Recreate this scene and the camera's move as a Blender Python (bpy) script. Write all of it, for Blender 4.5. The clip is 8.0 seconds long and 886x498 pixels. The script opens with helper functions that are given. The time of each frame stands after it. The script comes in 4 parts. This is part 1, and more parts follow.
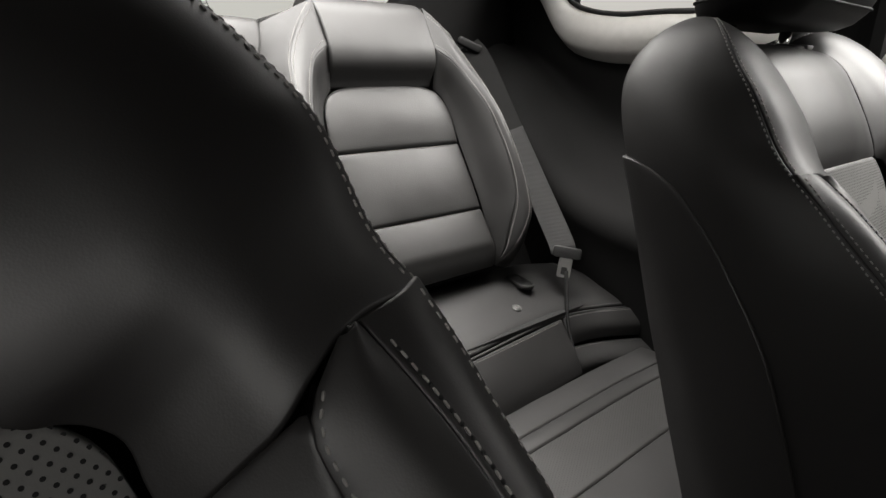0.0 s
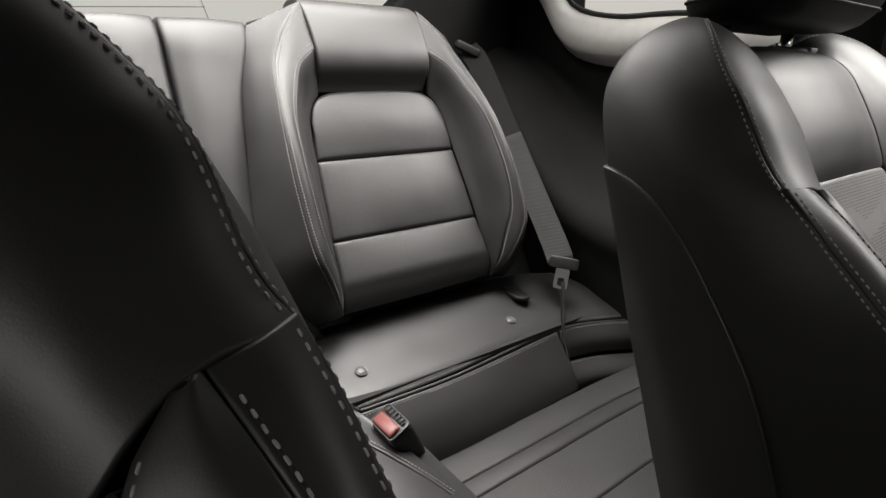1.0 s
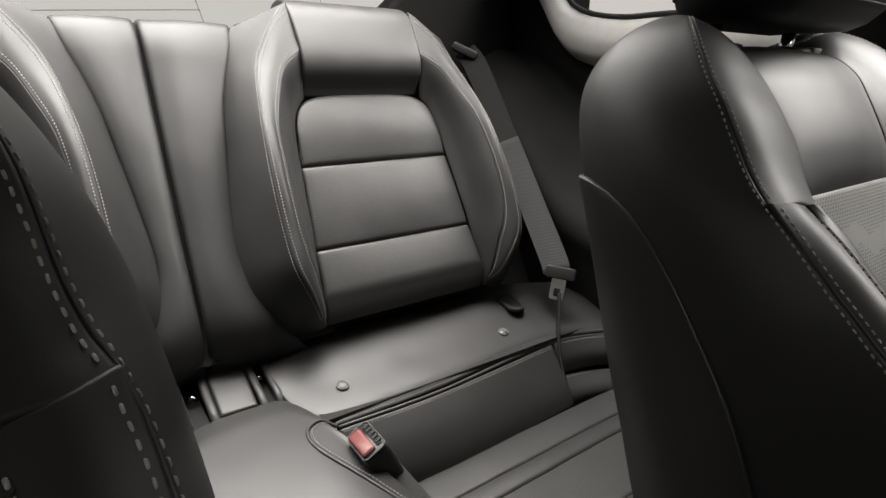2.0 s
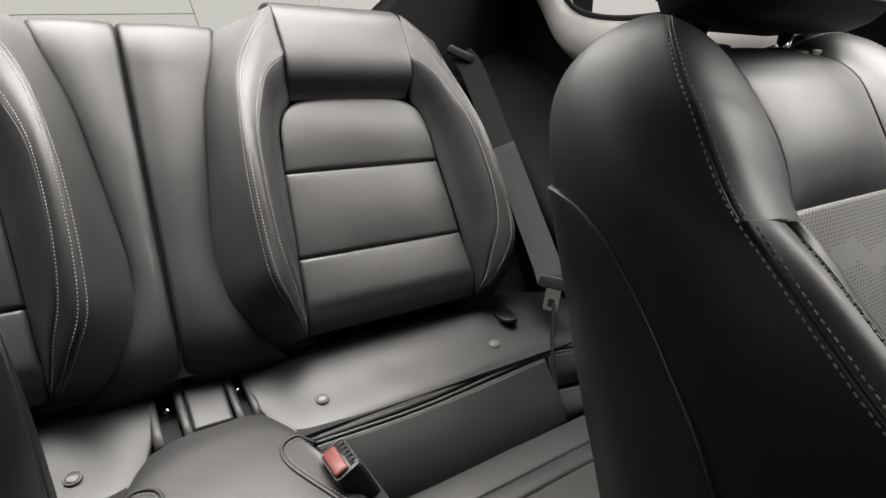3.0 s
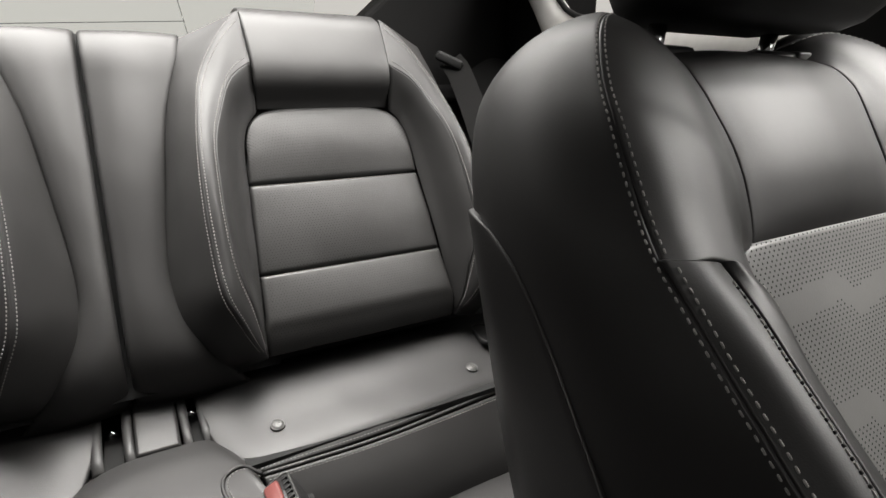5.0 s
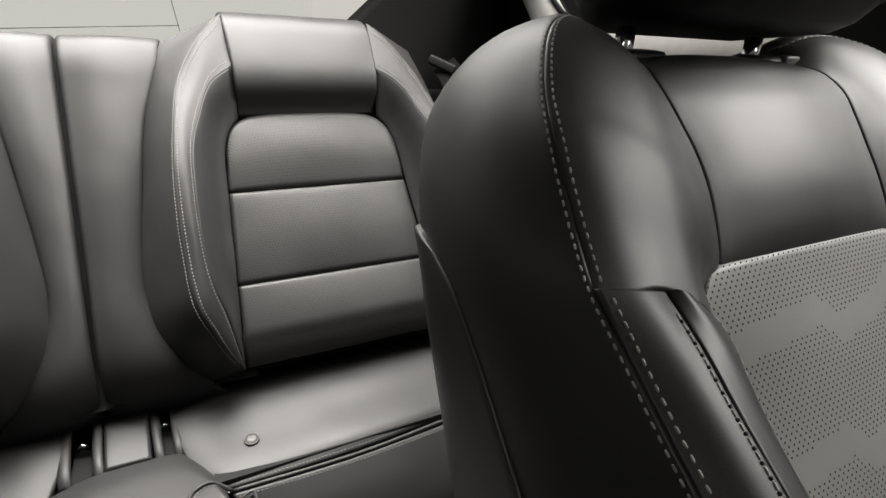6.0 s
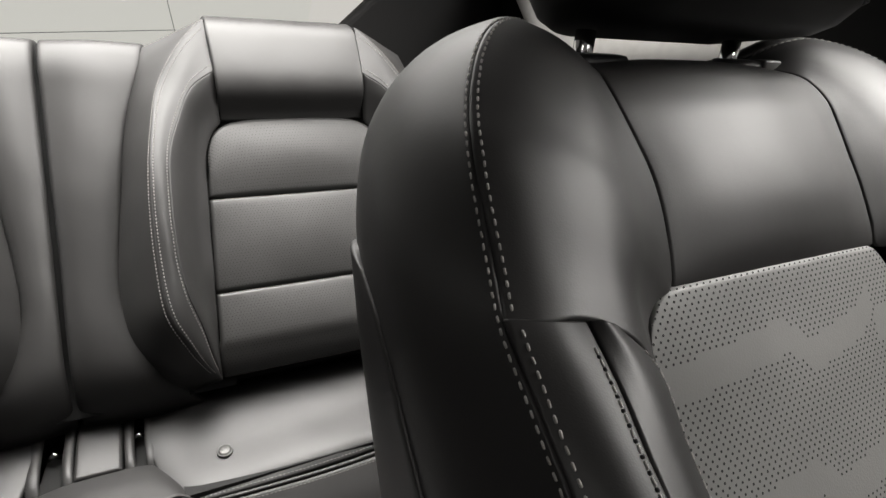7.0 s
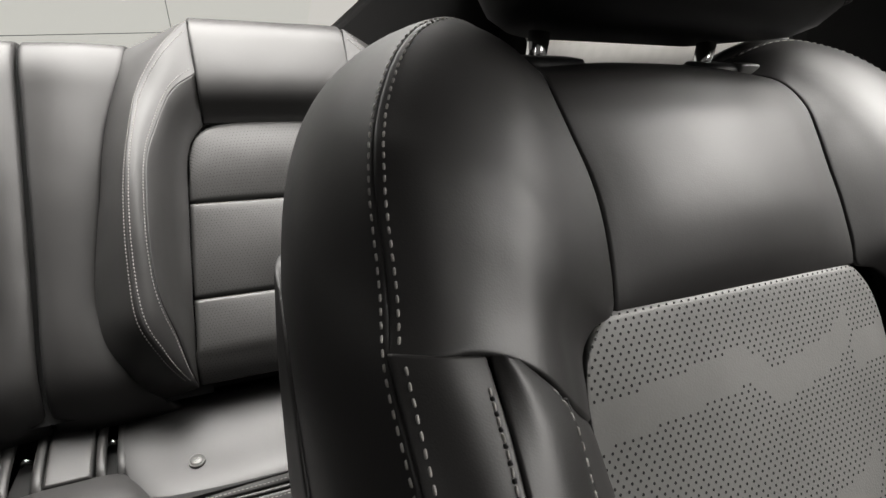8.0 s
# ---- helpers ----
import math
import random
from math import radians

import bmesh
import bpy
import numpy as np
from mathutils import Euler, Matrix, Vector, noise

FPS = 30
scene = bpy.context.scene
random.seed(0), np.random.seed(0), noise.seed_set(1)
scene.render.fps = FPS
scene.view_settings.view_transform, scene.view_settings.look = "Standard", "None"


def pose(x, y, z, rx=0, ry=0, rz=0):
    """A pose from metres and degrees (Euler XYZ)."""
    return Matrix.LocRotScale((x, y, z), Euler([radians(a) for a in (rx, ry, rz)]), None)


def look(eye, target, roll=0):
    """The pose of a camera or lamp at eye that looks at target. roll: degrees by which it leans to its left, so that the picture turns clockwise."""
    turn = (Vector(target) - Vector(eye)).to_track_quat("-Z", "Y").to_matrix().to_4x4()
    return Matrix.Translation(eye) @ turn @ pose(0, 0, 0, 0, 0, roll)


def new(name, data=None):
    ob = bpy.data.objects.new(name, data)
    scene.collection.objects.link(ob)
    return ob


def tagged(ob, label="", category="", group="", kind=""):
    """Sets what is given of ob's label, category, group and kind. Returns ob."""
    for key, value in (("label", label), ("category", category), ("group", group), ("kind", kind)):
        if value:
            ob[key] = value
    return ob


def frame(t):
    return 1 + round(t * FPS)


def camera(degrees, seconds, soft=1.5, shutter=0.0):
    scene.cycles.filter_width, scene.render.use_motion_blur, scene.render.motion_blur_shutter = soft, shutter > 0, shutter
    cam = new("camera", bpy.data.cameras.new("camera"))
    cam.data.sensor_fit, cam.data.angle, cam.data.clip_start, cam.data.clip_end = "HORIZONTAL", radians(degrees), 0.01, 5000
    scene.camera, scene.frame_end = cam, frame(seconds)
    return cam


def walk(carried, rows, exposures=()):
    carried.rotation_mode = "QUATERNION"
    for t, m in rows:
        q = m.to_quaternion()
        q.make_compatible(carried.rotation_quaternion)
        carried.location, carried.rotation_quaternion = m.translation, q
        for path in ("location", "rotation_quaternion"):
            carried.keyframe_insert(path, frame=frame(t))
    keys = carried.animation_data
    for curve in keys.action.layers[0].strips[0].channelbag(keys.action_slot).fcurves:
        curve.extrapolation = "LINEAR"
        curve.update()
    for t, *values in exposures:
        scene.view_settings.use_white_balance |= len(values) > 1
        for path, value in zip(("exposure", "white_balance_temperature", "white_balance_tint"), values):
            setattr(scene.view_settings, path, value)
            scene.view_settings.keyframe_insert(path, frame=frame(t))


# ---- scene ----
cam = camera(78.7, 8.0)
PATH = [
    (0, (-0.009, -0.028, 0.917), (1.166, 1.457, 0.274), 0.7),
    (0.5, (0.015, -0.03, 0.916), (1.17, 1.475, 0.282), 0.9),
    (1, (0.04, -0.029, 0.917), (1.173, 1.494, 0.287), 0.7),
    (1.5, (0.066, -0.028, 0.917), (1.176, 1.514, 0.291), 0.6),
    (3, (0.14, -0.028, 0.918), (1.181, 1.567, 0.307), 0.4),
    (3.5, (0.163, -0.028, 0.918), (1.184, 1.582, 0.313), 0.3),
    (4, (0.185, -0.027, 0.918), (1.187, 1.597, 0.321), 0.3),
    (4.5, (0.208, -0.027, 0.918), (1.188, 1.613, 0.326), 0.3),
    (6, (0.278, -0.026, 0.921), (1.191, 1.657, 0.343), 0.2),
    (6.5, (0.302, -0.026, 0.921), (1.191, 1.673, 0.352), 0.3),
    (7, (0.325, -0.028, 0.923), (1.188, 1.685, 0.356), 0.2),
    (7.5, (0.349, -0.029, 0.925), (1.184, 1.698, 0.359), 0.2),
    (8, (0.373, -0.028, 0.925), (1.18, 1.713, 0.364), 0.3),
]
walk(cam, [(t, look(eye, target, roll)) for t, eye, target, roll in PATH])

# ---- world and light ----
def studio_world():
    """The dim studio round the car; its pale sweep stands behind the rear window."""
    w = bpy.data.worlds.new("studio")
    scene.world = w
    w.use_nodes = True
    nt = w.node_tree
    bg = nt.nodes["Background"]
    bg.inputs[0].default_value = (0.60, 0.58, 0.55, 1)
    bg.inputs[1].default_value = 0.17


studio_world()


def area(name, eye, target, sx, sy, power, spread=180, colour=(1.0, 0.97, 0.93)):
    """An added area lamp shaped like a studio soft box; spread: degrees across its cone, narrower as behind a honeycomb
    grid.
    """
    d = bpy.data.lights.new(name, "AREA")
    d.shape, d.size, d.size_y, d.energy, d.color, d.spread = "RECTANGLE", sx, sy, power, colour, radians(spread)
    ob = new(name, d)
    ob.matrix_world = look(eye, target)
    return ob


# added gridded soft boxes, none in view: over the rear glass, the rear bench and the roof left open behind the
# headliner, outside the passenger window and before the windscreen
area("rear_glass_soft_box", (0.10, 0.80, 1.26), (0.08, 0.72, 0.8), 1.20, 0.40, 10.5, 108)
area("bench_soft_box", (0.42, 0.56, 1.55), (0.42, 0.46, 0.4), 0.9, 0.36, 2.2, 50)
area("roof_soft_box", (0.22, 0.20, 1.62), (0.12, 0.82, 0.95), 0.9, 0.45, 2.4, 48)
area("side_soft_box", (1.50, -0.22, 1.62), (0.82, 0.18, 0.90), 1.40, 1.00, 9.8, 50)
# made-up fill just under the headliner, brightens the passenger seat
area("passenger_fill_light", (0.92, 0.00, 1.285), (0.72, 0.18, 0.88), 0.26, 0.26, 0.35, 95)
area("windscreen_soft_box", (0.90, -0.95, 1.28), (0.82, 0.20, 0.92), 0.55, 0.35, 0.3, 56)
# made-up fill that lifts the dark driver seat
area("driver_fill_light", (-0.95, -0.75, 1.35), (-0.05, 0.10, 0.80), 0.5, 0.4, 0.38, 34)


# ---- materials ----
def mat(name):
    m = bpy.data.materials.new(name)
    m.use_nodes = True
    return m, m.node_tree, m.node_tree.nodes["Principled BSDF"]


def leather(name, base, rough=0.42, grain=900.0, bump=0.10, holes=0.0, spec=0.5):
    """Grained automotive leather; holes: spacing in metres of a perforation, by texture, for far panels."""
    m, nt, p = mat(name)
    n, l = nt.nodes, nt.links
    co = n.new("ShaderNodeTexCoord")
    vor = n.new("ShaderNodeTexVoronoi")
    vor.inputs["Scale"].default_value = grain
    l.new(co.outputs["Object"], vor.inputs["Vector"])
    big = n.new("ShaderNodeTexNoise")
    big.inputs["Scale"].default_value, big.inputs["Detail"].default_value = 14.0, 4.0
    l.new(co.outputs["Object"], big.inputs["Vector"])
    mix = n.new("ShaderNodeMix")
    mix.data_type = "RGBA"
    mix.inputs["A"].default_value = (*[c * 0.85 for c in base], 1)
    mix.inputs["B"].default_value = (*[c * 1.15 for c in base], 1)
    l.new(big.outputs[0], mix.inputs["Factor"])
    col = mix.outputs["Result"]
    mr = n.new("ShaderNodeMapRange")
    mr.inputs["To Min"].default_value, mr.inputs["To Max"].default_value = rough - 0.05, rough + 0.05
    l.new(big.outputs[0], mr.inputs["Value"])
    l.new(mr.outputs[0], p.inputs["Roughness"])
    bp = n.new("ShaderNodeBump")
    bp.inputs["Strength"].default_value, bp.inputs["Distance"].default_value = bump, 0.0004
    l.new(vor.outputs["Distance"], bp.inputs["Height"])
    wr = n.new("ShaderNodeTexNoise")
    wr.inputs["Scale"].default_value, wr.inputs["Detail"].default_value = 38.0, 3.0
    l.new(co.outputs["Object"], wr.inputs["Vector"])
    bp2 = n.new("ShaderNodeBump")
    bp2.inputs["Strength"].default_value, bp2.inputs["Distance"].default_value = 0.06, 0.003
    l.new(wr.outputs[0], bp2.inputs["Height"])
    l.new(bp.outputs[0], bp2.inputs["Normal"])
    l.new(bp2.outputs[0], p.inputs["Normal"])
    l.new(col, p.inputs["Base Color"])
    p.inputs["Specular IOR Level"].default_value = spec
    return m


def plain(name, base, rough=0.5, metal=0.0, vary=0.12, scale=60.0, bump=0.05, bscale=400.0, spec=0.5):
    m, nt, p = mat(name)
    n, l = nt.nodes, nt.links
    co = n.new("ShaderNodeTexCoord")
    no = n.new("ShaderNodeTexNoise")
    no.inputs["Scale"].default_value, no.inputs["Detail"].default_value = scale, 4.0
    l.new(co.outputs["Object"], no.inputs["Vector"])
    mix = n.new("ShaderNodeMix")
    mix.data_type = "RGBA"
    mix.inputs["A"].default_value = (*[c * (1 - vary) for c in base], 1)
    mix.inputs["B"].default_value = (*[c * (1 + vary) for c in base], 1)
    l.new(no.outputs[0], mix.inputs["Factor"])
    l.new(mix.outputs["Result"], p.inputs["Base Color"])
    p.inputs["Roughness"].default_value, p.inputs["Metallic"].default_value = rough, metal
    fine = n.new("ShaderNodeTexNoise")
    fine.inputs["Scale"].default_value = bscale
    l.new(co.outputs["Object"], fine.inputs["Vector"])
    bp = n.new("ShaderNodeBump")
    bp.inputs["Strength"].default_value, bp.inputs["Distance"].default_value = bump, 0.001
    l.new(fine.outputs[0], bp.inputs["Height"])
    l.new(bp.outputs[0], p.inputs["Normal"])
    p.inputs["Specular IOR Level"].default_value = spec
    return m


def glass_mat():
    m, nt, p = mat("window_glass")
    p.inputs["Base Color"].default_value = (0.95, 0.97, 0.96, 1)
    p.inputs["Transmission Weight"].default_value, p.inputs["Roughness"].default_value = 1.0, 0.0
    p.inputs["IOR"].default_value = 1.05
    return m


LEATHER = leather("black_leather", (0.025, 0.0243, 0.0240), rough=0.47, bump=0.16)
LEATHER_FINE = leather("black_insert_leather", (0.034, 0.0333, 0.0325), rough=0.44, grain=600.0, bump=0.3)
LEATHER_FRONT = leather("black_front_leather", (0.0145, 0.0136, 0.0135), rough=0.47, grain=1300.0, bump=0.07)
HOLE = plain("hole_black", (0.006, 0.006, 0.006), 0.9)
THREAD = plain("grey_thread", (0.25, 0.242, 0.23), 0.7, bump=0.3, bscale=3000.0)
PLASTIC = plain("black_plastic", (0.018, 0.018, 0.018), 0.45, bump=0.25, bscale=900.0)
TRIM = plain("charcoal_trim", (0.0055, 0.0053, 0.0052), 0.8, bump=0.3, bscale=1200.0, spec=0.22)
# window light on the dark sill trim, painted in as pale grey
SILL = plain("glare_sill_trim", (0.62, 0.605, 0.58), 0.38, bump=0.1, bscale=900.0)
CARPET = plain("black_carpet", (0.015, 0.015, 0.015), 0.95, bump=0.8, bscale=1500.0)
HEADLINER = plain("dark_headliner", (0.02, 0.02, 0.02), 0.95, bump=0.4, bscale=1500.0)
CHROME = plain("chrome", (0.75, 0.75, 0.75), 0.12, 1.0, vary=0.03, bump=0.0)
RED = plain("red_button", (0.16, 0.048, 0.043), 0.45, bump=0.05)
WEBBING = plain("belt_webbing", (0.012, 0.0117, 0.0114), 0.8, bump=0.5, bscale=1800.0, spec=0.25)
RUBBER = plain("black_rubber", (0.01, 0.01, 0.01), 0.6)
PAINT = plain("grey_studio_floor", (0.45, 0.44, 0.42), 0.7)
TAG = plain("grey_tag_plastic", (0.075, 0.075, 0.072), 0.33)
GLASS = glass_mat()
SWEEP = plain("glowing_studio_sweep", (0.5, 0.49, 0.47), 0.9, vary=0.04, scale=1.2, bump=0.02)
# the sweep's own glow stands in for studio light falling on it
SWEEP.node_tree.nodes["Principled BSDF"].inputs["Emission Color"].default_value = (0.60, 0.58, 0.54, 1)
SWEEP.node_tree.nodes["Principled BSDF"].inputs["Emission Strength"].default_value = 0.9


# ---- building tools ----
from mathutils.bvhtree import BVHTree


def V(*a):
    return Vector(a)


def spline(pts, n):
    """n points evenly along a smooth curve through pts."""
    pts = [Vector(p) for p in pts]
    if len(pts) == 2:
        return [pts[0].lerp(pts[1], k / (n - 1)) for k in range(n)]
    ext = [2 * pts[0] - pts[1], *pts, 2 * pts[-1] - pts[-2]]
    fine = []
    for i in range(1, len(ext) - 2):
        a, b, c, d = ext[i - 1:i + 3]
        for k in range(16):
            t = k / 16
            fine.append(0.5 * (2 * b + (c - a) * t + (2 * a - 5 * b + 4 * c - d) * t * t + (3 * b - a - 3 * c + d) * t ** 3))
    fine.append(pts[-1])
    return along(fine, [k / (n - 1) for k in range(n)])


def along(line, fractions):
    cum = [0.0]
    for a, b in zip(line[:-1], line[1:]):
        cum.append(cum[-1] + (b - a).length)
    out, i = [], 0
    for f in fractions:
        s = f * cum[-1]
        while i < len(line) - 2 and cum[i + 1] < s:
            i += 1
        while i > 0 and cum[i] > s:
            i -= 1
        seg = cum[i + 1] - cum[i]
        out.append(line[i].lerp(line[i + 1], min(1, max(0, (s - cum[i]) / seg))) if seg > 1e-9 else line[i].copy())
    return out


def length(line):
    return sum((b - a).length for a, b in zip(line[:-1], line[1:]))


def part(name, bm, material, parent=None, label="", smooth=True, bevel=0.0):
    """Links a bmesh as one mesh object under a thing or a part."""
    bmesh.ops.recalc_face_normals(bm, faces=bm.faces) if len(bm.faces) < 4000 else None
    me = bpy.data.meshes.new(name)
    bm.to_mesh(me)
    bm.free()
    me.materials.append(material)
    if smooth:
        me.polygons.foreach_set("use_smooth", [True] * len(me.polygons))
    ob = new(name, me)
    if parent is not None:
        ob.parent = parent
    if label:
        ob["label"] = label
    if bevel:
        b = ob.modifiers.new("bevel", "BEVEL")
        b.width, b.segments, b.limit_method = bevel, 3, "ANGLE"
    return ob


def thing(name, label, category, group="", kind=""):
    return tagged(new(name), label, category, group, kind)


class Sheet:
    """A padded leather panel lofted through rails (curves that run the same way), with rolled, tucked-in edges."""

    def __init__(self, rails, toward, roll=0.006, edges="abse", tuck=0.012, n=40, m=24, bulge=0.0):
        rr = [spline(r, 48) for r in rails]
        L = sum(length(r) for r in rr) / len(rr)
        mid = [r[24] for r in rr]
        W = max(length(spline(mid, 24)), 0.004)
        self.L, self.W, self.roll = L, W, roll

        def steps(size, k, lo, hi):
            e = min(roll / size, 0.45)
            s = [e * q for q in (0, 0.06, 0.2, 0.45, 0.75)] if lo else [0]
            s += [(e if lo else 0) + ((1 - (e if hi else 0)) - (e if lo else 0)) * q / k for q in range(1 if not lo else 0, k + (1 if hi else 0))]
            s += [1 - e * q for q in (0.75, 0.45, 0.2, 0.06, 0)] if hi else [1]
            return s
        self.us = steps(L, n, "s" in edges, "e" in edges)
        self.vs = steps(W, m, "a" in edges, "b" in edges)
        cols = [along(r, self.us) for r in rr]
        grid = []
        for i in range(len(self.us)):
            grid.append(along(spline([c[i] for c in cols], 48) if len(cols) > 2 else [cols[0][i], cols[1][i]], self.vs))
        nu, nv = len(self.us), len(self.vs)
        nor = self._normals(grid)
        lo_i, hi_i = (5, nu - 6) if nu > 14 else (0, nu - 1)
        lo_j, hi_j = (5, nv - 6) if nv > 14 else (0, nv - 1)
        nor = [[nor[min(max(i, lo_i), hi_i)][min(max(j, lo_j), hi_j)] for j in range(nv)] for i in range(nu)]
        c = grid[nu // 2][nv // 2]
        self.sign = 1 if nor[nu // 2][nv // 2].dot(Vector(toward) - c) > 0 else -1
        out = []
        for i, u in enumerate(self.us):
            row = []
            wide = length(grid[i])
            r = min(roll, 0.3 * wide)
            for j, v in enumerate(self.vs):
                dd = []
                if "s" in edges: dd.append(u * L)
                if "e" in edges: dd.append((1 - u) * L)
                if "a" in edges: dd.append(v * wide)
                if "b" in edges: dd.append((1 - v) * wide)
                d = 0.0
                for q in dd:
                    if q < r:
                        d += r - math.sqrt(max(0, r * r - (r - q) ** 2))
                d = min(d, r * 1.3)
                puff = bulge * 16 * u * (1 - u) * v * (1 - v) + 0.0007 * noise.noise(grid[i][j] * 22)
                row.append(grid[i][j] + nor[i][j] * self.sign * (puff - d))
            out.append(row)
        self.base_nor = nor
        self.grid, self.tuck, self.nu, self.nv = out, tuck, nu, nv
        self.nor = self._normals(out)

    def _normals(self, g):
        nu, nv = len(g), len(g[0])
        out = []
        for i in range(nu):
            row = []
            for j in range(nv):
                a = g[min(i + 1, nu - 1)][j] - g[max(i - 1, 0)][j]
                b = g[i][min(j + 1, nv - 1)] - g[i][max(j - 1, 0)]
                c = a.cross(b)
                row.append(c.normalized() if c.length > 1e-12 else (row[-1] if row else Vector((0, -1, 0))))
            out.append(row)
        return out

    def bm(self, mirror=None):
        bm = bmesh.new()
        vs = [[bm.verts.new(p) for p in row] for row in self.grid]
        for i in range(self.nu - 1):
            for j in range(self.nv - 1):
                bm.faces.new((vs[i][j], vs[i + 1][j], vs[i + 1][j + 1], vs[i][j + 1]))
        ring = [(0, j) for j in range(self.nv)] + [(i, self.nv - 1) for i in range(1, self.nu)]
        ring += [(self.nu - 1, j) for j in range(self.nv - 2, -1, -1)] + [(i, 0) for i in range(self.nu - 2, 0, -1)]
        low = [bm.verts.new(self.grid[i][j] - self.base_nor[i][j] * self.sign * self.tuck) for i, j in ring]
        for k in range(len(ring)):
            q = (k + 1) % len(ring)
            bm.faces.new((vs[ring[k][0]][ring[k][1]], vs[ring[q][0]][ring[q][1]], low[q], low[k]))
        return bm

    def at(self, u, v):
        """The point and the outward normal at a fraction along and across."""
        i = max(k for k in range(self.nu) if self.us[k] <= u + 1e-9)
        j = max(k for k in range(self.nv) if self.vs[k] <= v + 1e-9)
        i, j = min(i, self.nu - 2), min(j, self.nv - 2)
        fu = (u - self.us[i]) / max(1e-9, self.us[i + 1] - self.us[i])
        fv = (v - self.vs[j]) / max(1e-9, self.vs[j + 1] - self.vs[j])
        p = self.grid[i][j].lerp(self.grid[i + 1][j], fu).lerp(self.grid[i][j + 1].lerp(self.grid[i + 1][j + 1], fu), fv)
        return p, (self.nor[i][j] * self.sign)

    def line(self, v, u0=0.01, u1=0.99, n=80, across=False):
        """Points with normals along a line at v metres from side a (from side b if negative); across: from the start or end."""
        out = []
        for k in range(n):
            u = u0 + (u1 - u0) * k / (n - 1)
            if across:
                out.append(self.at(v / self.L if v > 0 else 1 + v / self.L, u))
            else:
                out.append(self.at(u, v / self.W if v > 0 else 1 + v / self.W))
        return out


def patch(left, right, low, high, lift, n=16, m=9):
    """Rails of a smooth pad that fills four border curves, raised by lift in its middle. low and high run from left to right."""
    Lf, Rt, Lo, Hi = spline(left, n), spline(right, n), spline(low, m), spline(high, m)
    rails = []
    for j in range(m):
        v, rail = j / (m - 1), []
        for i in range(n):
            u = i / (n - 1)
            p = Lf[i] * (1 - v) + Rt[i] * v + Lo[j] * (1 - u) + Hi[j] * u
            p -= Lf[0] * ((1 - u) * (1 - v)) + Rt[0] * ((1 - u) * v) + Lf[-1] * (u * (1 - v)) + Rt[-1] * (u * v)
            p += (Rt[i] - Rt[0].lerp(Rt[-1], u)) * (v * v - v)
            rail.append(p + Vector(lift) * (math.sin(math.pi * u) ** 0.9 * 4 * v * (1 - v)))
        rails.append(rail)
    return rails


def stitch_bm(lines, pitch=0.0045, long=0.0030, wide=0.0009, lift=0.0001, shift=0.5):
    """Separate thread stitches along lines of (point, normal)."""
    bm = bmesh.new()
    rnd = random.Random(7)
    for pts in lines:
        P = [p for p, q in pts]
        total = length(P)
        count = max(2, int(total / pitch))
        cs = along(P, [min(0.999, (k + shift) / count) for k in range(count)])
        ds = along(P, [min(1, (k + shift + 0.1) / count) for k in range(count)])
        for k in range(count):
            nn = pts[min(len(pts) - 1, int((k + 0.5) / count * len(pts)))][1]
            t = (ds[k] - cs[k])
            if t.length < 1e-9:
                continue
            t.normalize()
            s = nn.cross(t).normalized()
            c = cs[k] + nn * lift + s * rnd.uniform(-0.0001, 0.0001)
            t = (t + s * rnd.uniform(-0.07, 0.07)).normalized()
            h = long / 2
            rings = []
            for off, r in ((-h, 0.25), (-h * 0.7, 0.9), (0, 1.05), (h * 0.7, 0.9), (h, 0.25)):
                drop = -wide * 0.35 if abs(off) == h else 0
                rings.append([bm.verts.new(c + t * off + (s * math.cos(a) + nn * math.sin(a)) * wide * 0.5 * r + nn * drop)
                              for a in (0, math.pi / 3, 2 * math.pi / 3, math.pi, 4 * math.pi / 3, 5 * math.pi / 3)])
            for a, b in zip(rings[:-1], rings[1:]):
                for q in range(6):
                    bm.faces.new((a[q], a[(q + 1) % 6], b[(q + 1) % 6], b[q]))
    return bm


def tube_bm(pts, radius, sides=10, caps=True, bm=None):
    """A round bar along a curve."""
    bm = bm or bmesh.new()
    P = [Vector(p) for p in pts]
    prev, rings = None, []
    for i, p in enumerate(P):
        t = (P[min(i + 1, len(P) - 1)] - P[max(i - 1, 0)]).normalized()
        a = prev if prev is not None else (Vector((0, 0, 1)) if abs(t.z) < 0.9 else Vector((1, 0, 0)))
        s = (a - t * a.dot(t)).normalized()
        prev = s
        b = t.cross(s)
        r = radius[i] if isinstance(radius, (list, tuple)) else radius
        rings.append([bm.verts.new(p + (s * math.cos(q * 2 * math.pi / sides) + b * math.sin(q * 2 * math.pi / sides)) * r) for q in range(sides)])
    for a, b in zip(rings[:-1], rings[1:]):
        for q in range(sides):
            bm.faces.new((a[q], a[(q + 1) % sides], b[(q + 1) % sides], b[q]))
    if caps:
        bm.faces.new(rings[0][::-1])
        bm.faces.new(rings[-1])
    return bm


def box_bm(sx, sy, sz, m=None, bm=None):
    bm = bm or bmesh.new()
    r = bmesh.ops.create_cube(bm, size=1, matrix=(m or Matrix()) @ Matrix.Diagonal((sx, sy, sz, 1)))
    return bm


